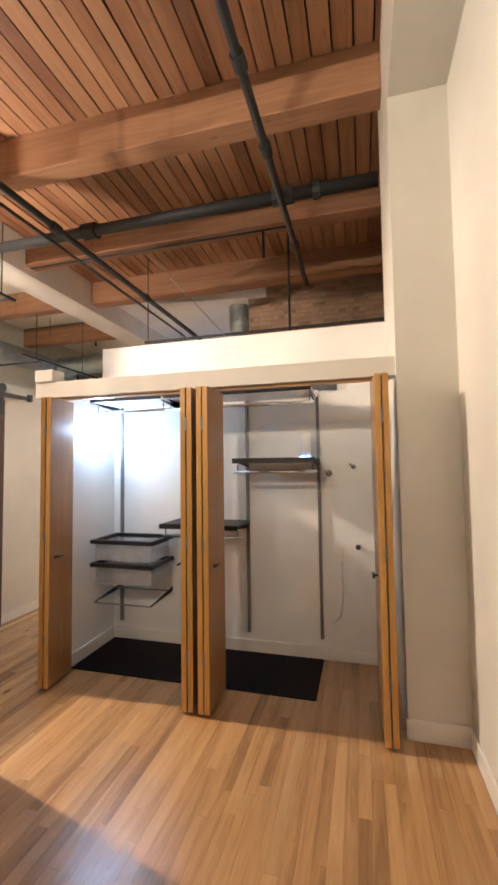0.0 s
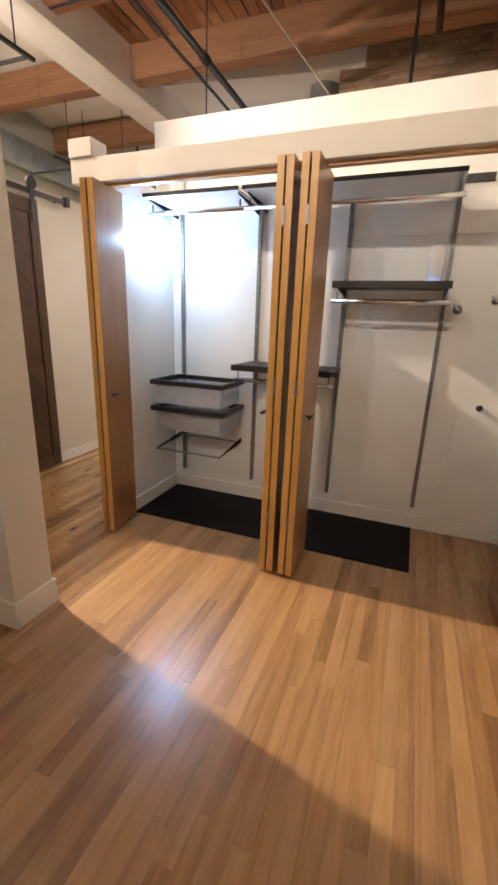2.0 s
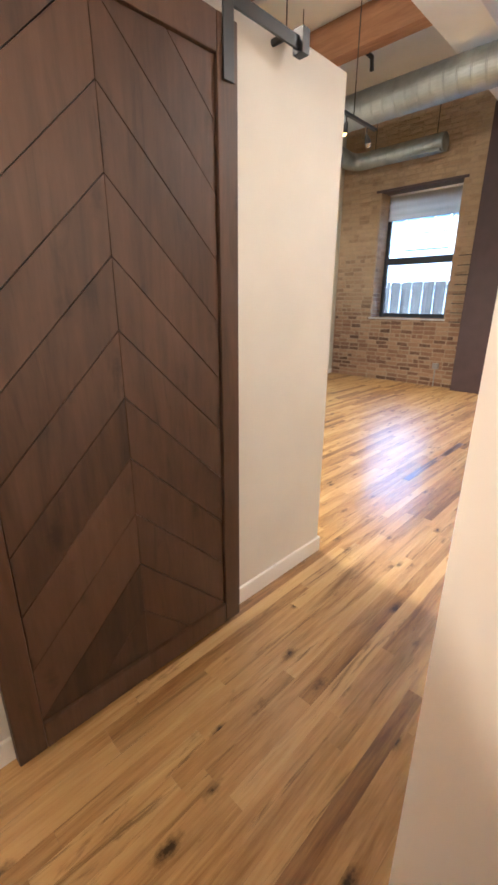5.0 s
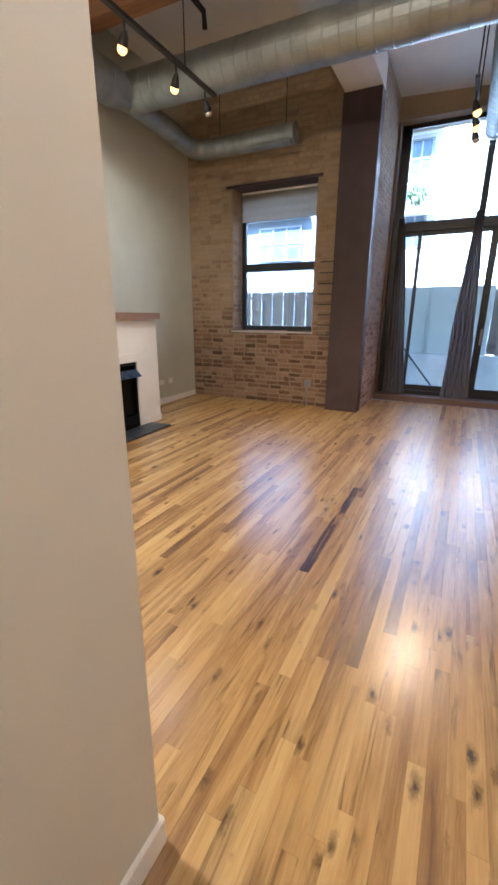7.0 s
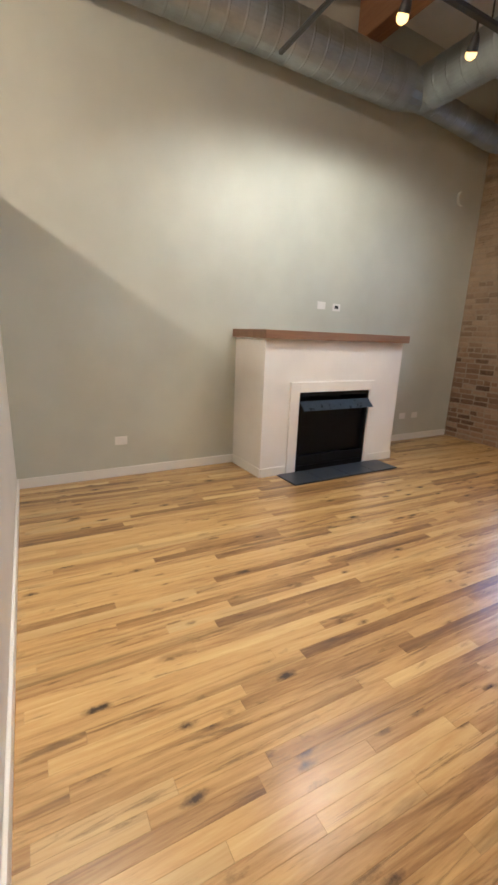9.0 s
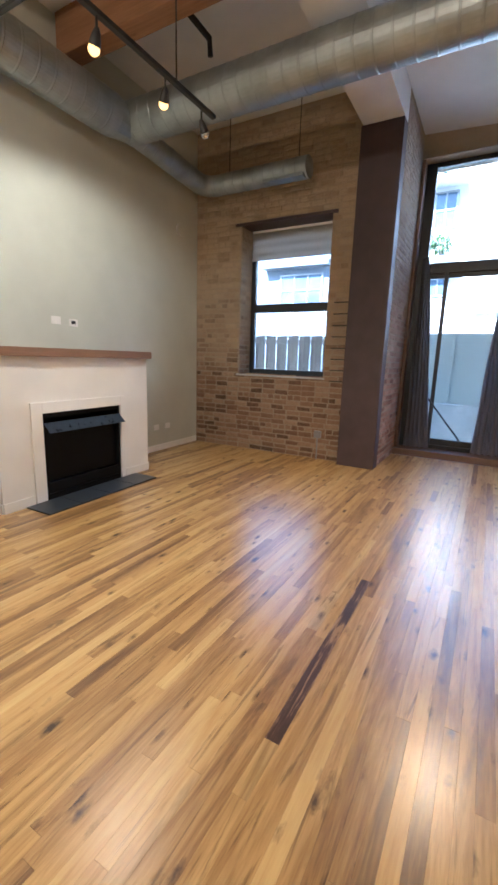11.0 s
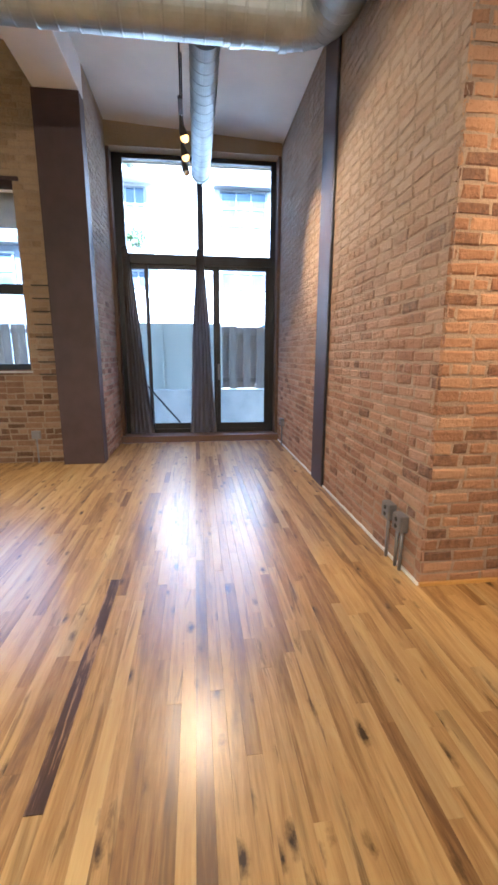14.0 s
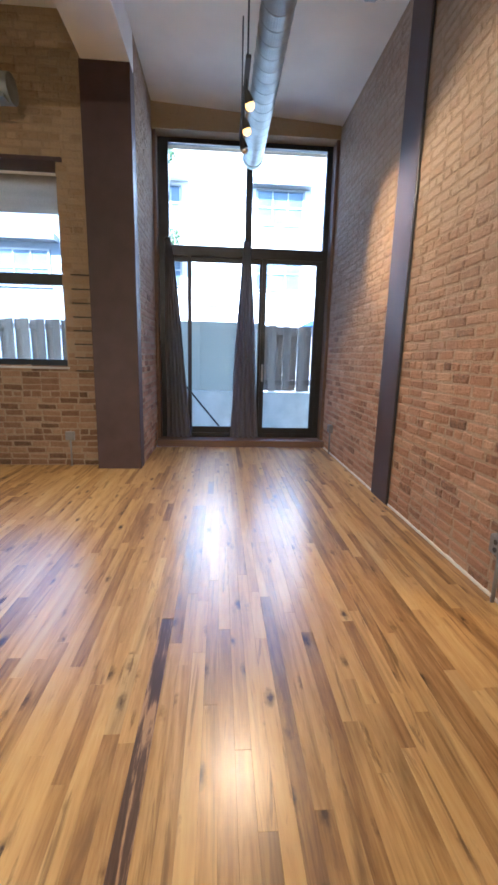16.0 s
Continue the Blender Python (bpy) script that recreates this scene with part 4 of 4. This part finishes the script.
def shelf(x0, x1, z, depth, label, rod=True, top=False):
    """A dark shelf with its front lip, side brackets and hanging rod."""
    s = thing("closet_shelf", (x0 + x1) / 2, -3.1, z, label, "shelf", "closet shelves")
    part("board", box(x0, x1, -3.106 - depth, -3.107, z - 0.002, z + 0.016, 0.002), M_PLATE if top else M_ESPRESSO, s)
    part("front_lip", box(x0, x1, -3.112 - depth, -3.107 - depth, z - (0.006 if top else 0.018), z + (0.016 if top else 0.020), 0.002), M_ESPRESSO, s)
    for x in (x0 + 0.02, x1 - 0.02):
        bm = bmesh.new()
        a = [bm.verts.new((x, y, zz)) for y, zz in ((-3.107, z - 0.004), (-3.107, z - 0.05), (-3.107 - depth * 0.9, z - 0.014), (-3.107 - depth * 0.9, z - 0.004))]
        bm.faces.new(a)
        bmesh.ops.solidify(bm, geom=bm.faces[:], thickness=0.006)
        b = part("bracket", bm, M_GREYMETAL, s)
        if rod:
            part("rod_hook", tube([(x, -3.107 - depth * 0.8, z - 0.03), (x, -3.107 - depth * 0.8, z - 0.075)], 0.006, sides=8), M_GREYMETAL, b)
    if rod:
        part("hanging_rod", tube([(x0 - 0.01, -3.107 - depth * 0.8, z - 0.082), (x1 + 0.01, -3.107 - depth * 0.8, z - 0.082)], 0.013, sides=12), M_CHROME, s, "chrome hanging rod", True)
    return s


shelf(-0.42, 0.22, 2.06, 0.40, "metal mesh closet top shelf with a dark lip", True, True)
shelf(0.24, 1.39, 2.06, 0.40, "metal mesh closet top shelf with a dark lip", True, True)
shelf(0.79, 1.40, 1.555, 0.38, "dark closet shelf with a hanging rod")
shelf(0.18, 0.82, 1.055, 0.36, "dark closet shelf with a hanging rod")


def tray(z, label, deep):
    """A pull-out basket: dark frame on a metal mesh box."""
    d = thing("pull_out_basket", -0.15, -3.3, z, label, "basket", "closet baskets")
    x0, x1, y0, y1 = -0.42, 0.14, -3.50, -3.12
    if deep:
        for a, b, c, e in ((x0, x1, y0, y0 + 0.03), (x0, x1, y1 - 0.03, y1), (x0, x0 + 0.03, y0 + 0.03, y1 - 0.03), (x1 - 0.03, x1, y0 + 0.03, y1 - 0.03)):
            part("frame_bar", box(a, b, c, e, z - 0.016, z + 0.016, 0.003), M_ESPRESSO, d)
    if deep:
        bm = box(x0 + 0.03, x1 - 0.03, y0 + 0.03, y1 - 0.03, z - deep, z - deep + 0.003)
        for a, b, c, e in ((x0 + 0.03, x1 - 0.03, y0 + 0.03, y0 + 0.032), (x0 + 0.03, x1 - 0.03, y1 - 0.032, y1 - 0.03),
                           (x0 + 0.03, x0 + 0.032, y0 + 0.032, y1 - 0.032), (x1 - 0.032, x1 - 0.03, y0 + 0.032, y1 - 0.032)):
            box(a, b, c, e, z - deep + 0.003, z - 0.06, bm=bm)
            box(a, b, c, e, z - 0.024, z - 0.016, bm=bm)
            for r in range(3):
                box(a, b, c, e, z - 0.057 + 0.012 * r, z - 0.051 + 0.012 * r, bm=bm)
            count = 40 if b - a > 0.1 else 26
            for k in range(count):
                if b - a > 0.1:
                    xx = a + (b - a) * k / count
                    box(xx, xx + 0.006, c, e, z - 0.06, z - 0.024, bm=bm)
                else:
                    yy = c + (e - c) * k / count
                    box(a, b, yy, yy + 0.006, z - 0.06, z - 0.024, bm=bm)
        part("mesh_basket", bm, M_BASKET, d, "silver perforated mesh basket")
    else:
        for x in (-0.38, 0.12):
            bm = bmesh.new()
            a = [bm.verts.new((x, y, zz)) for y, zz in ((-3.106, z + 0.012), (-3.106, z - 0.03), (y0, z - 0.045), (y0, z - 0.033))]
            bm.faces.new(a)
            bmesh.ops.solidify(bm, geom=bm.faces[:], thickness=0.008)
            part("support_arm", bm, M_GREYMETAL, d)
        for y, zz in ((y0 + 0.02, z - 0.045), (y1 - 0.05, z - 0.01)):
            part("cross_wire", tube([(-0.38, y, zz), (0.12, y, zz)], 0.006, sides=8), M_GREYMETAL, d)
    return d


tray(0.92, "dark framed pull-out mesh drawer in the closet", 0.15)
tray(0.735, "dark framed pull-out mesh drawer in the closet", 0.15)
tray(0.48, "empty dark pull-out drawer frame in the closet", 0)

mat_o = tagged(part("floor_mat", box(-0.45, 1.40, -3.68, -3.10, 0.001, 0.008, 0.002), M_MAT), "black rubber mat on the closet floor", "mat")
sc = thing("wall_sconce", -0.47, -3.45, 1.9, "white half round closet wall lamp, lit", "wall lamp")
bm = bmesh.new()
n = 20
ring = [[bm.verts.new((-0.468 + 0.075 * math.sin(math.pi * k / n), -3.43 - 0.085 * math.cos(math.pi * k / n), z)) for k in range(n + 1)] for z in (1.86, 1.96)]
for k in range(n):
    bm.faces.new((ring[0][k], ring[0][k + 1], ring[1][k + 1], ring[1][k]))
bmesh.ops.solidify(bm, geom=bm.faces[:], thickness=0.004)
part("shade", bm, M_SCONCESHADE, sc, "white curved shade", True)
bm = bmesh.new()
bmesh.ops.create_uvsphere(bm, u_segments=14, v_segments=10, radius=0.02)
bm.transform(Matrix.Translation((-0.425, -3.43, 1.875)))
part("bulb", bm, M_SCONCE, sc, "glowing cool white bulb", True)
lamp("sconce_bulb", "POINT", pose(-0.385, -3.43, 1.835), 1.0, (0.86, 0.95, 1.0), 0.02)

wall_plate(1.53, -3.08, 0.81, "white outlet plate in the closet", 2, "y")
bm = tube([(1.38, -3.10, 0.50), (1.41, -3.095, 0.34), (1.47, -3.095, 0.285), (1.535, -3.095, 0.34), (1.56, -3.095, 0.52), (1.55, -3.10, 0.76)], 0.005, sides=8)
tagged(part("power_cord", bm, M_PLATE, None, "", True), "thin white power cord hanging in a loop", "cord")
rt = thing("router", 1.31, -3.25, 1.58, "white rounded router standing on a closet shelf", "router")
part("body", tube([(1.31, -3.25, 1.573), (1.31, -3.25, 1.58), (1.31, -3.25, 1.76), (1.31, -3.25, 1.775)], [0.034, 0.04, 0.038, 0.03], sides=20), M_PLATE, rt, "", True)
part("status_light", box(1.265, 1.355, -3.292, -3.288, 1.575, 1.583, 0.001), glow("blue_led", (0.25, 0.4, 1.0), 1.2), rt, "blue status light")
for x, z, r in ((1.47, 1.45, 0.026), (1.66, 1.50, 0.018)):
    hk = thing("wall_hook", x, -3.08, z, "small metal hook on the closet wall", "hook", "wall hooks")
    part("rose", tube([(x, -3.081, z), (x, -3.092, z)], r, sides=16), M_GREYMETAL, hk)
    part("peg", tube([(x, -3.09, z), (x, -3.14, z), (x - 0.03, -3.15, z + 0.025)], 0.007, sides=8), M_CHROME, hk, "", True)
tagged(part("coat_peg", tube([(1.68, -3.081, 0.88), (1.68, -3.11, 0.88)], [0.012, 0.02], sides=14), M_BLACK), "small black peg on the closet wall", "peg")
setting("closet_cleat", box(0.83, 1.93, -3.092, -3.081, 1.86, 1.90, 0.002), M_TRIM, "white painted cleat on the closet wall", "cleat")
setting("closet_edge", box(-0.44, -0.36, -3.10, -3.081, 2.20, 2.30, 0.003), M_CREAM, "cream block on the closet wall", "block")

# ---- outdoors ----
bm = bmesh.new()
bmesh.ops.create_grid(bm, x_segments=2, y_segments=2, size=400)
bm.transform(Matrix.Translation((0, 404.95, -0.22)))
setting("ground", bm, M_CONCRETE, "pale paved ground outside", "ground")
setting("patio_wall", box(-9, 7, 6.9, 7.12, -0.22, 0.60, 0.01), M_CONCRETE, "low pale concrete patio wall", "patio wall")
fen = thing("fence", 0, 7.05, 0.6, "weathered board fence on the patio wall", "fence")
for z in (0.75, 1.75):
    part("fence_rail", box(-9, 7, 7.10, 7.14, z, z + 0.09, 0.004), M_FENCE, fen)
rnd = random.Random(11)
x, near = -9.0, False
while x < 7:
    if not -2.75 < x < -0.75:
        near = not near
        y = 7.06 if near else 7.145
        part("board", box(x, x + 0.158, y, y + 0.02, 0.60 + rnd.uniform(0, 0.02), 1.93 + rnd.uniform(-0.01, 0.015), 0.004), M_FENCE, fen)
    x += 0.148
# Flat panel added for the stretch of fence that the door screen blurs.
setting("blurred_fence", box(-2.75, -0.72, 7.02, 7.06, 0.605, 1.98, 0.004), M_GREYGREEN, "smooth grey green stand-in for fence blurred by the door screen", "screen")
for x in (-2.0, -1.35):
    setting("screen_post", box(x, x + 0.05, 6.99, 7.02, 0.605, 1.98, 0.004), M_GREYGREEN, "grey green panel post", "post")


def far_building(x0, x1, y, h, cols, rows_z, label, skin=M_STUCCO):
    """A pale house over the way, with storeys of framed windows and balconies."""
    b = thing("apartment_building", (x0 + x1) / 2, y, -0.22, label, "building", "far buildings")
    part("wall", box(x0, x1, y, y + 6, -0.22, h), skin, b)
    part("roof", box(x0 - 0.25, x1 + 0.25, y - 0.25, y + 6.2, h, h + 0.25, 0.02), M_CONCRETE, b)
    for z in rows_z:
        for cx, w in cols:
            win = part("window", box(cx - w / 2, cx + w / 2, y - 0.03, y + 0.02, z, z + 1.25), M_DARKGLASS, b)
            bm = box(cx - w / 2 - 0.06, cx - w / 2, y - 0.07, y, z - 0.06, z + 1.31)
            box(cx + w / 2, cx + w / 2 + 0.06, y - 0.07, y, z - 0.06, z + 1.31, bm=bm)
            for k in range(4):
                xx = cx - w / 2 + w * k / 3
                box(xx - 0.025, xx + 0.025, y - 0.06, y, z, z + 1.25, bm=bm)
            box(cx - w / 2, cx + w / 2, y - 0.07, y, z + 0.6, z + 0.66, bm=bm)
            box(cx - w / 2, cx + w / 2, y - 0.07, y, z - 0.06, z, bm=bm)
            box(cx - w / 2, cx + w / 2, y - 0.07, y, z + 1.25, z + 1.31, bm=bm)
            part("frame", bm, M_GREYMETAL, win)
    return b


def balcony(parent, x0, x1, y, z):
    b = part("balcony", box(x0, x1, y - 0.9, y, z, z + 0.18, 0.01), M_STUCCO, parent, "pale balcony slab")
    bm = box(x0, x1, y - 0.9, y - 0.85, z + 1.0, z + 1.06)
    xx = x0
    while xx < x1:
        box(xx, xx + 0.03, y - 0.89, y - 0.86, z + 0.18, z + 1.0, bm=bm)
        xx += 0.16
    part("railing", bm, M_GREYMETAL, b)


def canopy(parent, x0, x1, y, z):
    """A dark flat canopy that sticks out over a window."""
    part("canopy", box(x0, x1, y - 0.5, y - 0.001, z, z + 0.22, 0.01), M_GREYMETAL, parent, "dark grey flat window canopy")


fb = far_building(-5.2, 6.0, 17.0, 10.2, ((0.86, 1.9), (4.2, 1.9), (-3.8, 1.15)), (1.2, 4.15, 6.7), "pale stucco apartment building with grey balconies")
part("window_bay", box(-2.2, -0.9, 16.75, 16.999, 3.4, 7.6, 0.01), M_CONCRETE, fb, "grey shaded wall bay")
canopy(fb, -0.4, 2.1, 17.0, 8.05)
canopy(fb, 3.0, 5.5, 17.0, 8.05)
for z in (5.3, 8.15):
    balcony(fb, -5.2, -2.9, 17.0, z)
fb = far_building(-22.0, -6.2, 15.5, 7.2, ((-8.95, 1.9), (-12.6, 2.2), (-16.4, 2.2)), (1.0, 3.75), "apartment building behind the fence, shade put into its grey wall", M_FARSHADE)
canopy(fb, -10.7, -7.6, 15.5, 5.3)
canopy(fb, -14.2, -11.2, 15.5, 5.3)
fb = far_building(7.2, 18.0, 16.5, 9.5, ((9.0, 2.0), (13.0, 2.0)), (1.2, 4.3, 7.4), "pale stucco apartment building further along")
um = thing("patio_canopy", 1.0, 8.9, -0.22, "blue canopy beyond the fence", "canopy")
part("pole", tube([(1.0, 8.9, -0.22), (1.0, 8.9, 2.2)], 0.025), M_GREYMETAL, um)
part("cover", tube([(1.0, 8.9, 2.02), (1.0, 8.9, 2.06), (1.0, 8.9, 2.2), (1.0, 8.9, 2.26)], [0.62, 0.62, 0.35, 0.03], sides=10), M_BLUE, um, "blue cloth canopy")


def bush(x, y, z, r, seed):
    rn = random.Random(seed)
    b = thing("potted_bush", x, y, z, "leafy green bush on a balcony", "bush", "bushes")
    bm = bmesh.new()
    for k in range(260):
        d = Vector((rn.gauss(0, 1), rn.gauss(0, 1), rn.gauss(0, 0.8))).normalized() * r * rn.uniform(0.35, 1.0) ** 0.5
        c = Vector((x, y, z + r)) + d
        u = Vector((rn.gauss(0, 1), rn.gauss(0, 1), rn.gauss(0, 1))).normalized()
        w = u.orthogonal().normalized()
        s = rn.uniform(0.05, 0.11)
        bm.faces.new([bm.verts.new(p) for p in (c - u * s, c + w * s * 0.45, c + u * s, c - w * s * 0.45)])
    part("crown", bm, M_LEAF, b)
    part("stem", tube([(x, y, z), (x, y, z + r)], [0.04, 0.02], sides=8), M_FENCE, b)


bush(-4.3, 16.2, 5.48, 0.5, 1)
bush(-3.5, 16.2, 5.48, 0.4, 2)
bush(-3.7, 16.2, 8.33, 0.4, 4)

# ---- bricks ----


def brick_data(name, w, h, d, seed):
    """One brick as a low block with worn, uneven edges; x along the wall, y out of it."""
    rn = random.Random(seed)
    c = 0.010
    v = []
    for z in (-h / 2, h / 2):
        for x in (-w / 2, w / 2):
            v.append((x, 0.012, z))
    j = lambda a: a + rn.uniform(-0.0075, 0.0075)
    for z in (-h / 2, h / 2):
        for x in (-w / 2, w / 2):
            v.append((j(x), -d + c, j(z)))
    for z in (-h / 2 + c, h / 2 - c):
        for x in (-w / 2 + c, w / 2 - c):
            v.append((j(x), -d + rn.uniform(-0.001, 0.001), j(z)))
    q4 = [(8, 9, 11, 10)]
    for a, b in ((0, 4), (4, 8)):
        for i, k in ((0, 1), (1, 3), (3, 2), (2, 0)):
            q4.append((a + i, a + k, b + k, b + i))
    return v, q4


def brick_wall(owner, origin, turn, width, height, mat, holes=(), near=None, seed=0, course=0.0727):
    """Fills a wall face with bricks. near: (u0, u1, v0, v1), in which each brick is an object; all others are one joined mesh."""
    rn = random.Random(seed)
    base = Matrix.Translation(origin) @ Matrix.Rotation(turn, 4, "Z")
    kinds = {}
    verts, faces = [], []
    rows_c = int(height / course)
    for r in range(rows_c):
        head = r % 6 == 5
        step = 0.105 if head else 0.208
        u = -rn.uniform(0, step) if r % 2 else -rn.uniform(0, 0.3) * step
        z = (r + 0.5) * course
        while u < width:
            u0, u1 = max(u, 0.0), min(u + step, width)
            u += step
            if u1 - u0 < 0.03:
                continue
            if any(a < (u0 + u1) / 2 < b and c < z < e for a, b, c, e in holes):
                continue
            for a, b, c, e in holes:
                if c < z < e:
                    if u0 < a < u1:
                        u1 = a
                    if u0 < b < u1:
                        u0 = b
            w = round(u1 - u0 - rn.uniform(0.007, 0.012), 3)
            if w < 0.02:
                continue
            uc = (u0 + u1) / 2
            variant = rn.randrange(4)
            tilt = rn.uniform(-0.014, 0.014)
            out = rn.uniform(0.0, 0.005)
            m = base @ Matrix.Translation((uc, -out + 0.003, z + rn.uniform(-0.002, 0.002))) @ Matrix.Rotation(tilt, 4, "Y")
            h = course - rn.choice((0.008, 0.010, 0.012))
            inside = near and near[0] <= uc <= near[1] and near[2] <= z <= near[3]
            if inside:
                w = round(w / 0.012) * 0.012
                key = (w, variant)
                if key not in kinds:
                    v, q4 = brick_data("brick", w, course - 0.010, 0.0072, variant + int(w * 1000))
                    me = bpy.data.meshes.new("brick")
                    me.from_pydata(v, [], q4)
                    me.materials.append(mat)
                    kinds[key] = me
                ob = new("brick", kinds[key])
                ob.parent = owner
                ob.matrix_basis = m
            else:
                v, q4 = brick_data("brick", w, h, 0.0072, rn.randrange(10 ** 6))
                k = len(verts)
                verts.extend(tuple(m @ Vector(p)) for p in v)
                faces.extend(tuple(k + i for i in f) for f in q4)
    me = bpy.data.meshes.new("bricks")
    me.from_pydata(verts, [], faces)
    me.materials.append(mat)
    rest = new("bricks", me)
    rest.parent = owner
    tagged(rest, kind="stuff")


brick_wall(north, (-5.43, 3.29, 0), 0.0, 2.49, LIV_Z, M_BRICK_N, ((0.80, 2.16, 1.14, 3.24),), None, 1)
brick_wall(alcove, (-2.46, 3.34, 0), math.pi / 2, 1.28, 4.42, M_BRICK_E, (), None, 2)
brick_wall(east, (0.01, 4.62, 0), -math.pi / 2, 4.62, 4.25, M_BRICK_E, (), (3.05, 4.62, 0.0, 1.75), 3)
brick_wall(kend, (0.0, 0.01, 0), 0.0, 2.6, 4.5, M_BRICK_K, (), (0.0, 0.62, 0.0, 1.75), 4)
# Window reveals of brick.
brick_wall(north, (-4.63, 3.29, 1.14), math.pi / 2, 0.33, 2.1, M_BRICK_N, (), None, 6)
brick_wall(north, (-3.27, 3.62, 1.14), -math.pi / 2, 0.33, 2.1, M_BRICK_N, (), None, 7)

# ---- floor boards ----


def plank_data(w, length):
    c = 0.0004
    v = [(x, y, -0.011) for x in (-w / 2, w / 2) for y in (-length / 2, length / 2)]
    v += [(x, y, -c) for x in (-w / 2, w / 2) for y in (-length / 2, length / 2)]
    v += [(x, y, 0.0) for x in (-w / 2 + c, w / 2 - c) for y in (-length / 2 + c, length / 2 - c)]
    q4 = [(8, 10, 11, 9)]
    for a, b in ((0, 4), (4, 8)):
        for i, k in ((0, 1), (1, 3), (3, 2), (2, 0)):
            q4.append((a + i, b + i, b + k, a + k))
    return v, q4


def lay(owner, x0, x1, y0, y1, mat, near, seed, skip=None, width=0.057):
    rn = random.Random(seed)
    kinds = {}
    verts, faces = [], []
    n = int((x1 - x0) / width)
    w = (x1 - x0) / n
    for i in range(n):
        xc = x0 + (i + 0.5) * w
        y = y0 - rn.uniform(0, 0.8)
        while y < y1:
            ln = rn.choice((0.4, 0.55, 0.7, 0.9, 1.1, 1.4, 1.8))
            a, b = max(y, y0), min(y + ln, y1)
            y += ln
            if skip and abs(xc - skip[0]) < w / 2 and b > skip[1] and a < skip[2]:
                if a < skip[1]:
                    b = skip[1]
                elif b > skip[2]:
                    a = skip[2]
                else:
                    continue
            if b - a < 0.06:
                continue
            yc = (a + b) / 2
            full = abs((b - a) - ln) < 1e-6
            if full and near[0] < xc < near[1] and near[2] < yc < near[3]:
                if ln not in kinds:
                    v, q4 = plank_data(w - 0.0003, ln - 0.0004)
                    me = bpy.data.meshes.new("plank")
                    me.from_pydata(v, [], q4)
                    me.materials.append(mat)
                    kinds[ln] = me
                ob = new("plank", kinds[ln])
                ob.parent = owner
                ob.matrix_basis = pose(xc, yc, 0)
            else:
                v, q4 = plank_data(w - 0.0003, b - a - 0.0004)
                k = len(verts)
                verts.extend((p[0] + xc, p[1] + yc, p[2]) for p in v)
                faces.extend(tuple(k + j for j in f) for f in q4)
    me = bpy.data.meshes.new("planks")
    me.from_pydata(verts, [], faces)
    me.materials.append(mat)
    rest = new("planks", me)
    rest.parent = owner
    tagged(rest, kind="stuff")


lay(floor, -5.43, -0.52, -9.2, 4.34, M_OAK, (-2.9, -0.5, -2.0, 1.2), 21, (-1.8047, -1.05, 0.29))
lay(floor, -0.52, 2.3, -2.96, 4.34, M_OAK, (-0.6, 0.0, -2.0, 2.0), 22)
lay(floor, -0.52, 2.3, -9.2, -2.96, M_OAKSEL, (-0.5, 1.9, -5.6, -3.9), 23)
v, q4 = plank_data(0.0568, 1.335)
me = bpy.data.meshes.new("plank")
me.from_pydata(v, [], q4)
me.materials.append(M_DARKOAK)
ob = new("plank", me)
ob.parent = floor
ob.matrix_basis = pose(-1.8047, -0.38, 0.0)
ob["label"] = "very dark streaked floor board"
